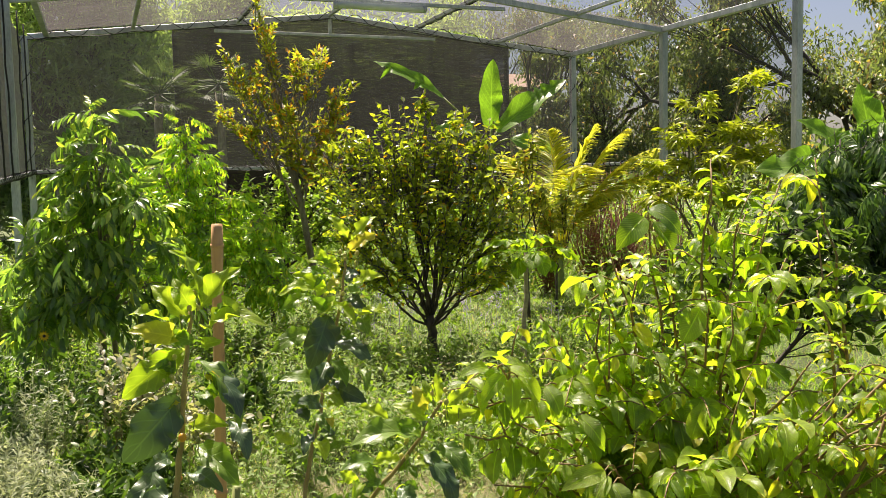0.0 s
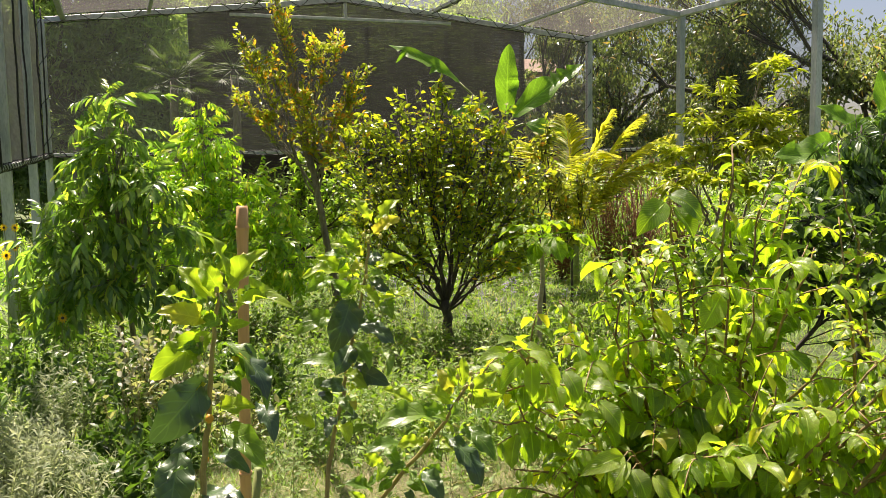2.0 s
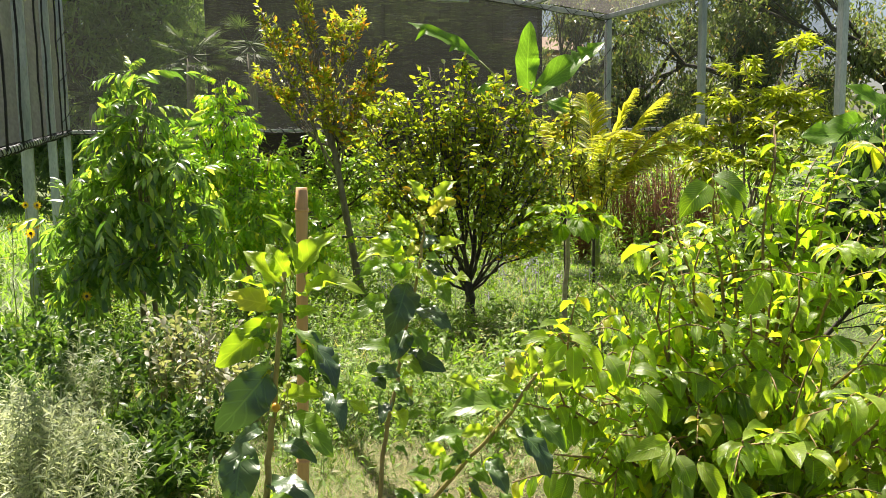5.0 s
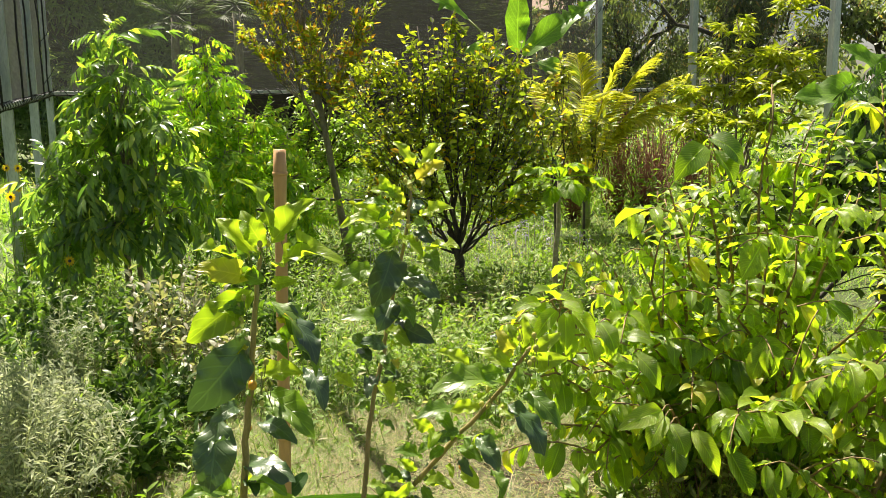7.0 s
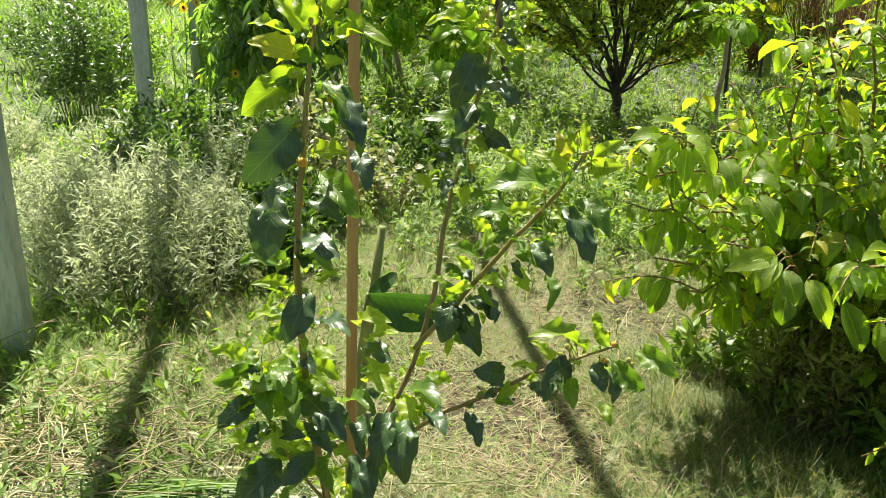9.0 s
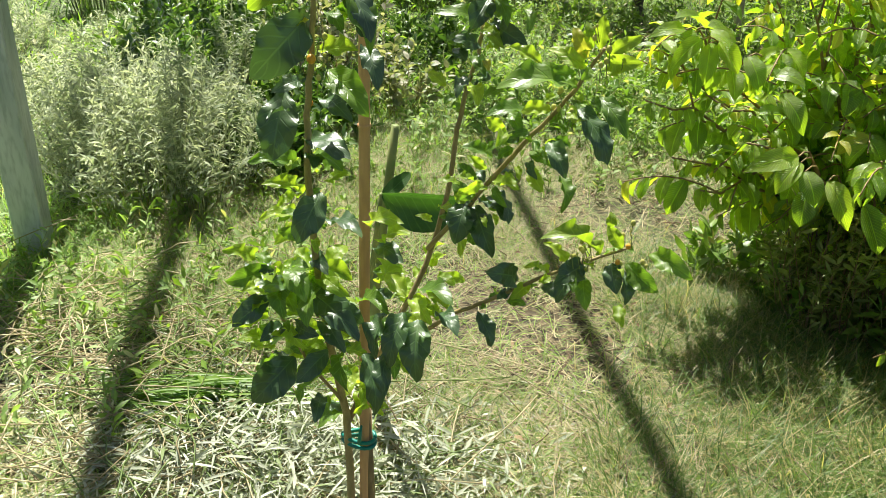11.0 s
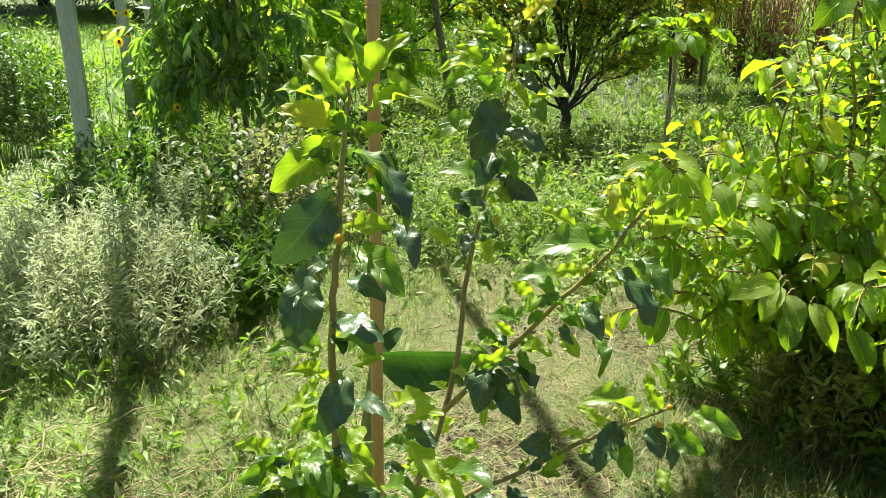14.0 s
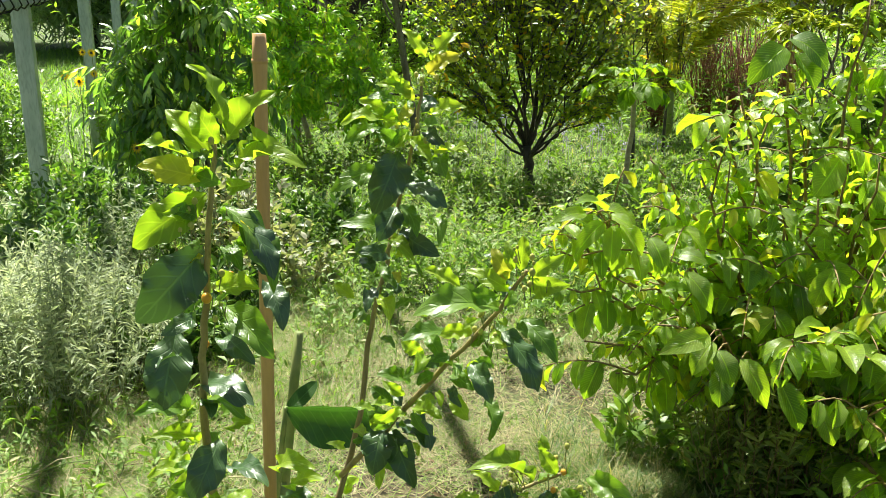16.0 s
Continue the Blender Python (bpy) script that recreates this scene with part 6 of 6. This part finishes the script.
LILAC = leaf_material("lilac_floret", (0.42, 0.36, 0.55), (0.62, 0.56, 0.72), 0.3, 0.6, glow=(0.5, 0.45, 0.6))
rng = np.random.default_rng(55)
n = 420
hub = np.stack([rng.uniform(-0.9, 1.3, 60), rng.uniform(8.0, 10.2, 60), rng.uniform(0.25, 0.42, 60)], -1)
p = hub[rng.integers(0, 60, n)] + rng.normal(0, 0.02, (n, 3))
lil = Geo().leaves([leaf_shape(2, 0.3, 0.2)], p, rng.normal(0, 1, (n, 3)), rand_up(rng, n, 0.8), 0.022, 0.014, rng)
for h in hub:
    lil.tube(curve((h[0], h[1], -0.01), h, n=3), (0.002, 0.001), 3)
alone("lilac_flowers", lil, LILAC, "small lilac flowers on thin stalks in the grass", "flowers", kind="stuff")

# ---- cut mulch and litter ----
rng = np.random.default_rng(77)
MULCH = leaf_material("bleached_mulch_leaf", (0.28, 0.32, 0.2), (0.7, 0.72, 0.58), 0.25, 0.6, (0.2, 0.26, 0.1), 0.15, glow=(0.6, 0.6, 0.45), wax=0.3)
n = 5200
x = rng.normal(-0.72, 0.45, n)
y = rng.normal(1.86, 0.22, n)
z = 0.02 + 0.11 * rng.random(n) * np.exp(-((x + 0.7) ** 2 / 0.3 + (y - 1.9) ** 2 / 0.12))
a = rng.random(n) * 6.283
mulch = Geo().leaves(NARROW, np.stack([x, y, z], -1), np.stack([np.cos(a), np.sin(a), rng.normal(0, 0.25, n)], -1), rand_up(rng, n, 0.5), rng.uniform(0.05, 0.11, n), rng.uniform(0.005, 0.011, n), rng)
alone("cut_mulch", mulch, MULCH, "heap of cut silvery foliage as mulch round the sapling", "mulch", kind="stuff")
g = Geo()
for _ in range(330):
    c = np.array([rng.normal(-0.9, 0.38), rng.normal(1.9, 0.35), rng.uniform(0.02, 0.1)])
    b = rng.random() * 6.283
    d = np.array([math.cos(b), math.sin(b), rng.normal(0, 0.08)]) * rng.uniform(0.08, 0.3)
    g.tube(curve(c - d, c + d, n=5, wob=0.008, rng=rng), 0.0022, 4)
for _ in range(260):
    c = np.array([rng.normal(-1.6, 0.3), rng.normal(2.25, 0.25), rng.uniform(0.01, 0.12)])
    b = rng.random() * 6.283
    d = np.array([math.cos(b), math.sin(b), rng.normal(0, 0.2)]) * rng.uniform(0.06, 0.22)
    g.tube(curve(c - d, c + d, n=5, wob=0.01, rng=rng), 0.002, 4)
alone("dry_stalks", g, STRAW, "dry pale stalks lying on the mulch", "mulch", kind="stuff")
SWATH = leaf_material("long_grass_blade", (0.07, 0.16, 0.025), (0.24, 0.36, 0.06), 0.4, 0.42)
g = Geo()
for _ in range(150):
    q = rng.random()
    foot = np.array([-1.32, 1.98, 0.05]) + np.array([0.3, 0.13, 0.02]) * q + rng.normal(0, 0.035, 3) * (1, 1, 0.3)
    way = np.array([1.0, 0.3 - 0.9 * rng.random() ** 2, 0.18 + rng.normal(0, 0.1)]) * (1 if rng.random() < 0.75 else -0.8)
    g.leaves([leaf_shape(8, 0.35, rng.uniform(0.2, 0.55))], foot[None], way[None], rand_up(rng, 1, 0.3), rng.uniform(0.22, 0.46), rng.uniform(0.006, 0.011), rng)
alone("cut_grass", g, SWATH, "bundle of cut long green grass on the ground", "cut grass", kind="stuff")
BROWN = leaf_material("dead_leaf", (0.14, 0.085, 0.04), (0.42, 0.3, 0.16), 0.15, 0.75)
n = 520
p = np.stack([np.where(rng.random(n) < 0.5, rng.uniform(-0.3, 1.2, n), rng.uniform(-2.3, -0.6, n)), rng.uniform(1.6, 4.0, n), rng.uniform(0.01, 0.05, n)], -1)
a = rng.random(n) * 6.283
g = Geo().leaves(SIMPLE, p, np.stack([np.cos(a), np.sin(a), rng.normal(0, 0.2, n)], -1), rand_up(rng, n, 0.5), rng.uniform(0.018, 0.05, n), rng.uniform(0.006, 0.016, n), rng)
n2 = 900
q = np.stack([np.where(rng.random(n2) < 0.6, rng.normal(0.2, 0.4, n2), rng.normal(0.95, 0.22, n2)), rng.normal(7.1, 0.35, n2), rng.uniform(0.01, 0.07, n2)], -1)
a2 = rng.random(n2) * 6.283
other = Geo().leaves(NARROW, q, np.stack([np.cos(a2), np.sin(a2), rng.normal(0, 0.2, n2)], -1), rand_up(rng, n2, 0.5), rng.uniform(0.06, 0.16, n2), rng.uniform(0.008, 0.02, n2), rng)
alone("grey_mulch", other, STRAW, "grey dry mulch under the citrus tree", "mulch", kind="stuff")
TWIGLET = solid_material("litter_twig", (0.09, 0.055, 0.03), (0.24, 0.16, 0.09), 40.0, 0.85)
tw = Geo()
for _ in range(520):
    c = np.array([rng.uniform(-1.6, 1.1), rng.uniform(1.6, 4.0), rng.uniform(0.015, 0.05)])
    b = rng.random() * 6.283
    d = np.array([math.cos(b), math.sin(b), rng.normal(0, 0.1)]) * rng.uniform(0.02, 0.08)
    tw.tube(curve(c - d, c + d, n=3, wob=0.004, rng=rng), 0.0016, 3)
alone("twig_litter", tw, TWIGLET, "thin brown twigs lying in the straw", "litter", kind="stuff")
alone("dead_leaves", g, BROWN, "dry brown leaves scattered on the straw", "leaf litter", kind="stuff")
HOSE = solid_material("black_pipe", (0.015, 0.015, 0.015), (0.04, 0.04, 0.04), 30.0, 0.5)
alone("irrigation_pipe", Geo().tube(curve((-3.2, 12.1, 0.32), (0.6, 12.6, 0.3), n=9, wob=0.01, rng=rng), 0.02, 8), HOSE, "black irrigation pipe along the grass", "pipe")
alone("irrigation_pipe", Geo().tube(curve((2.6, 7.6, 0.2), (5.5, 8.4, 0.2), n=9, wob=0.01, rng=rng), 0.014, 8), HOSE, "black irrigation pipe along the grass", "pipe")


# ---- beyond the shade house ----
FAR = [(np.array([[0, 0, 0, 0], [0.5, 0.45, -0.05, 0.1], [0, 1, -q, 0], [-0.5, 0.45, -0.05, 0.1]]), np.array([[0, 1, 2, 3]]), np.zeros((4, 2))) for q in (0.1, 0.3)]


def far_tree(name, label, base, height, trunk, blobs, leaf, length, width, mat, seed, droop=0.3):
    rng = np.random.default_rng(seed)
    root = thing(name, base, label, "tree", "trees outside the shade house")
    fork = np.array(base) + (rng.normal(0, 0.3), rng.normal(0, 0.3), height * 0.35)
    part("trunk", Geo().tube(curve(np.array(base) - (0, 0, 0.1), fork, n=6, wob=trunk * 0.4, rng=rng), (trunk, trunk * 0.7), 9), DARK_BARK, root)
    lf, limbs = Geo(), Geo()
    for bx, by, bz, r, n in blobs:
        c = np.array([bx, by, bz])
        limb = curve(fork, c, n=7, wob=0.15, rng=rng)
        limbs.tube(limb, (trunk * 0.5, trunk * 0.08), 6)
        hubs = c + in_ball(rng, max(4, n // 40), 0.5) * r
        for h in hubs:
            limbs.tube(curve(limb[int(rng.integers(3, 7))], h, n=4, wob=0.06, rng=rng), (trunk * 0.1, trunk * 0.03), 3)
        p = hubs[rng.integers(0, len(hubs), n)] + rng.normal(0, 0.2 * r, (n, 3))
        d = rng.normal(0, 1, (n, 3)) - (0, 0, droop * 2)
        lf.leaves(FAR, p, d, rand_up(rng, n, 0.8), length * rng.uniform(0.6, 1.3, n), length * width * rng.uniform(0.7, 1.3, n), rng)
    part("branchwork", limbs, DARK_BARK, root, kind="stuff")
    part("crown", lf, mat, root, kind="stuff")
    return root


GUM = "tall leafy tree with drooping olive leaves outside the shade house"
for i, (x, y, h, s) in enumerate(((8.5, 27, 8.5, 1.0), (12.5, 25, 8.0, 1.0), (16.5, 27, 9.0, 1.1), (7.0, 34, 8.0, 1.0), (20, 30, 9, 1.2), (11, 33, 9.5, 1.2), (4.4, 31, 6.8, 0.7), (3.0, 50, 11, 1.3), (7.5, 50, 11, 1.3))):
    rng = np.random.default_rng(300 + i)
    blobs = [(x + rng.normal(0, 1.7 * s), y + rng.normal(0, 1.0), h * rng.uniform(0.3, 0.98), rng.uniform(0.8, 1.3) * s, 900) for _ in range(12)]
    far_tree("gum_tree", GUM, (x, y, 0), h, 0.2, blobs, None, 0.22, 0.3, FAR_LEAF, 310 + i, 0.6)
for i, (x, y, h) in enumerate(((-10.2, 25, 9), (-13.0, 26, 10), (-7.9, 25.5, 9), (-17, 29, 9), (-21, 28, 9), (-4.5, 32, 7), (-1, 34, 7.5), (-25, 26, 8))):
    rng = np.random.default_rng(400 + i)
    blobs = [(x + rng.normal(0, 1.4), y + rng.normal(0, 1.0), h * rng.uniform(0.12, 1.0), rng.uniform(1.0, 1.6), 1000) for _ in range(24)]
    far_tree("pine_tree", "feathery grey-green tree outside the shade house", (x, y, 0), h, 0.2, blobs, None, 0.42, 0.14, PINE, 410 + i, 0.1)
for i, (x, y, h) in enumerate(((-5.6, 18.9, 3.5), (-4.4, 19.2, 3.7), (-8.6, 21, 2.6))):
    rng = np.random.default_rng(500 + i)
    p = thing("fan_palm", (x, y, 0), "fan palm with dark spiky leaves outside the shade house", "palm", "fan palms")
    part("trunk", Geo().tube(curve((x, y, -0.1), (x, y, h), n=6, wob=0.03, rng=rng), (0.11, 0.08), 10), BARK, p)
    for _ in range(18):
        a, e = rng.random() * 6.28, rng.uniform(-0.5, 1.2)
        out = np.array([math.cos(a) * math.cos(e), math.sin(a) * math.cos(e), math.sin(e)])
        hub = np.array([x, y, h]) + out * 0.5
        g = Geo().tube(curve((x, y, h), hub, n=4), (0.02, 0.012), 4)
        sidev = norm(np.cross(out, [0.1, 0.1, 1.0])[None])[0]
        fan = np.linspace(-1.5, 1.5, 17)
        d = np.cos(fan)[:, None] * out + np.sin(fan)[:, None] * sidev
        g.leaves([leaf_shape(2, 0.3, 0.15)], np.tile(hub, (17, 1)), d, rand_up(rng, 17, 0.2), 0.42, 0.03, rng)
        part("leaf", g, FAN, p)
RENDERED = solid_material("peach_render", (0.5, 0.29, 0.2), (0.58, 0.36, 0.26), 2.0, 0.85, fine=0.1)
TILE = solid_material("brown_roof_tile", (0.16, 0.1, 0.07), (0.26, 0.17, 0.12), 3.0, 0.8, bump=0.6)
hs = thing("farm_house", (5.0, 40, 0), "low peach rendered house behind the trees", "house")
part("wall", Geo().box((4.0, 42, 2.75), (1.4, 2.5, 2.75)), RENDERED, hs, smooth=False)
part("roof", Geo().add([(2.2, 39, 5.5), (5.8, 39, 5.5), (5.8, 42, 6.4), (2.2, 42, 6.4), (2.2, 45, 5.5), (5.8, 45, 5.5), (2.2, 39, 5.42), (5.8, 39, 5.42), (2.2, 45, 5.42), (5.8, 45, 5.42)],
                       [[0, 1, 2, 3], [3, 2, 5, 4], [0, 3, 4, 4], [1, 5, 2, 2], [6, 8, 9, 7], [0, 6, 7, 1], [4, 5, 9, 8], [0, 4, 8, 6], [1, 7, 9, 5]]), TILE, hs, smooth=False)
GLASS_DARK = solid_material("dark_window", (0.02, 0.025, 0.03), (0.05, 0.06, 0.07), 2.0, 0.15)
for x in (3.4, 4.8):
    part("window", Geo().box((x, 39.49, 2.4), (0.45, 0.03, 0.6)), GLASS_DARK, hs, smooth=False)


def woods(seed):
    rng = np.random.default_rng(seed)
    g = Geo()
    for _ in range(260):
        a = rng.uniform(0, 2 * np.pi)
        r = rng.uniform(52, 75)
        h = rng.uniform(3, 9)
        c = np.array([math.sin(a) * r, 5 + math.cos(a) * r, h * 0.5])
        n = 150
        p = c + in_ball(rng, n, 0.4) * (2.6, 2.6, h * 0.55)
        g.leaves(FAR, p, rng.normal(0, 1, (n, 3)), rand_up(rng, n, 0.9), rng.uniform(0.6, 1.2, n), rng.uniform(0.3, 0.6, n), rng)
    alone("distant_woods", g, FAR_LEAF, "distant belt of trees round the property", "woods", kind="stuff")


woods(8)
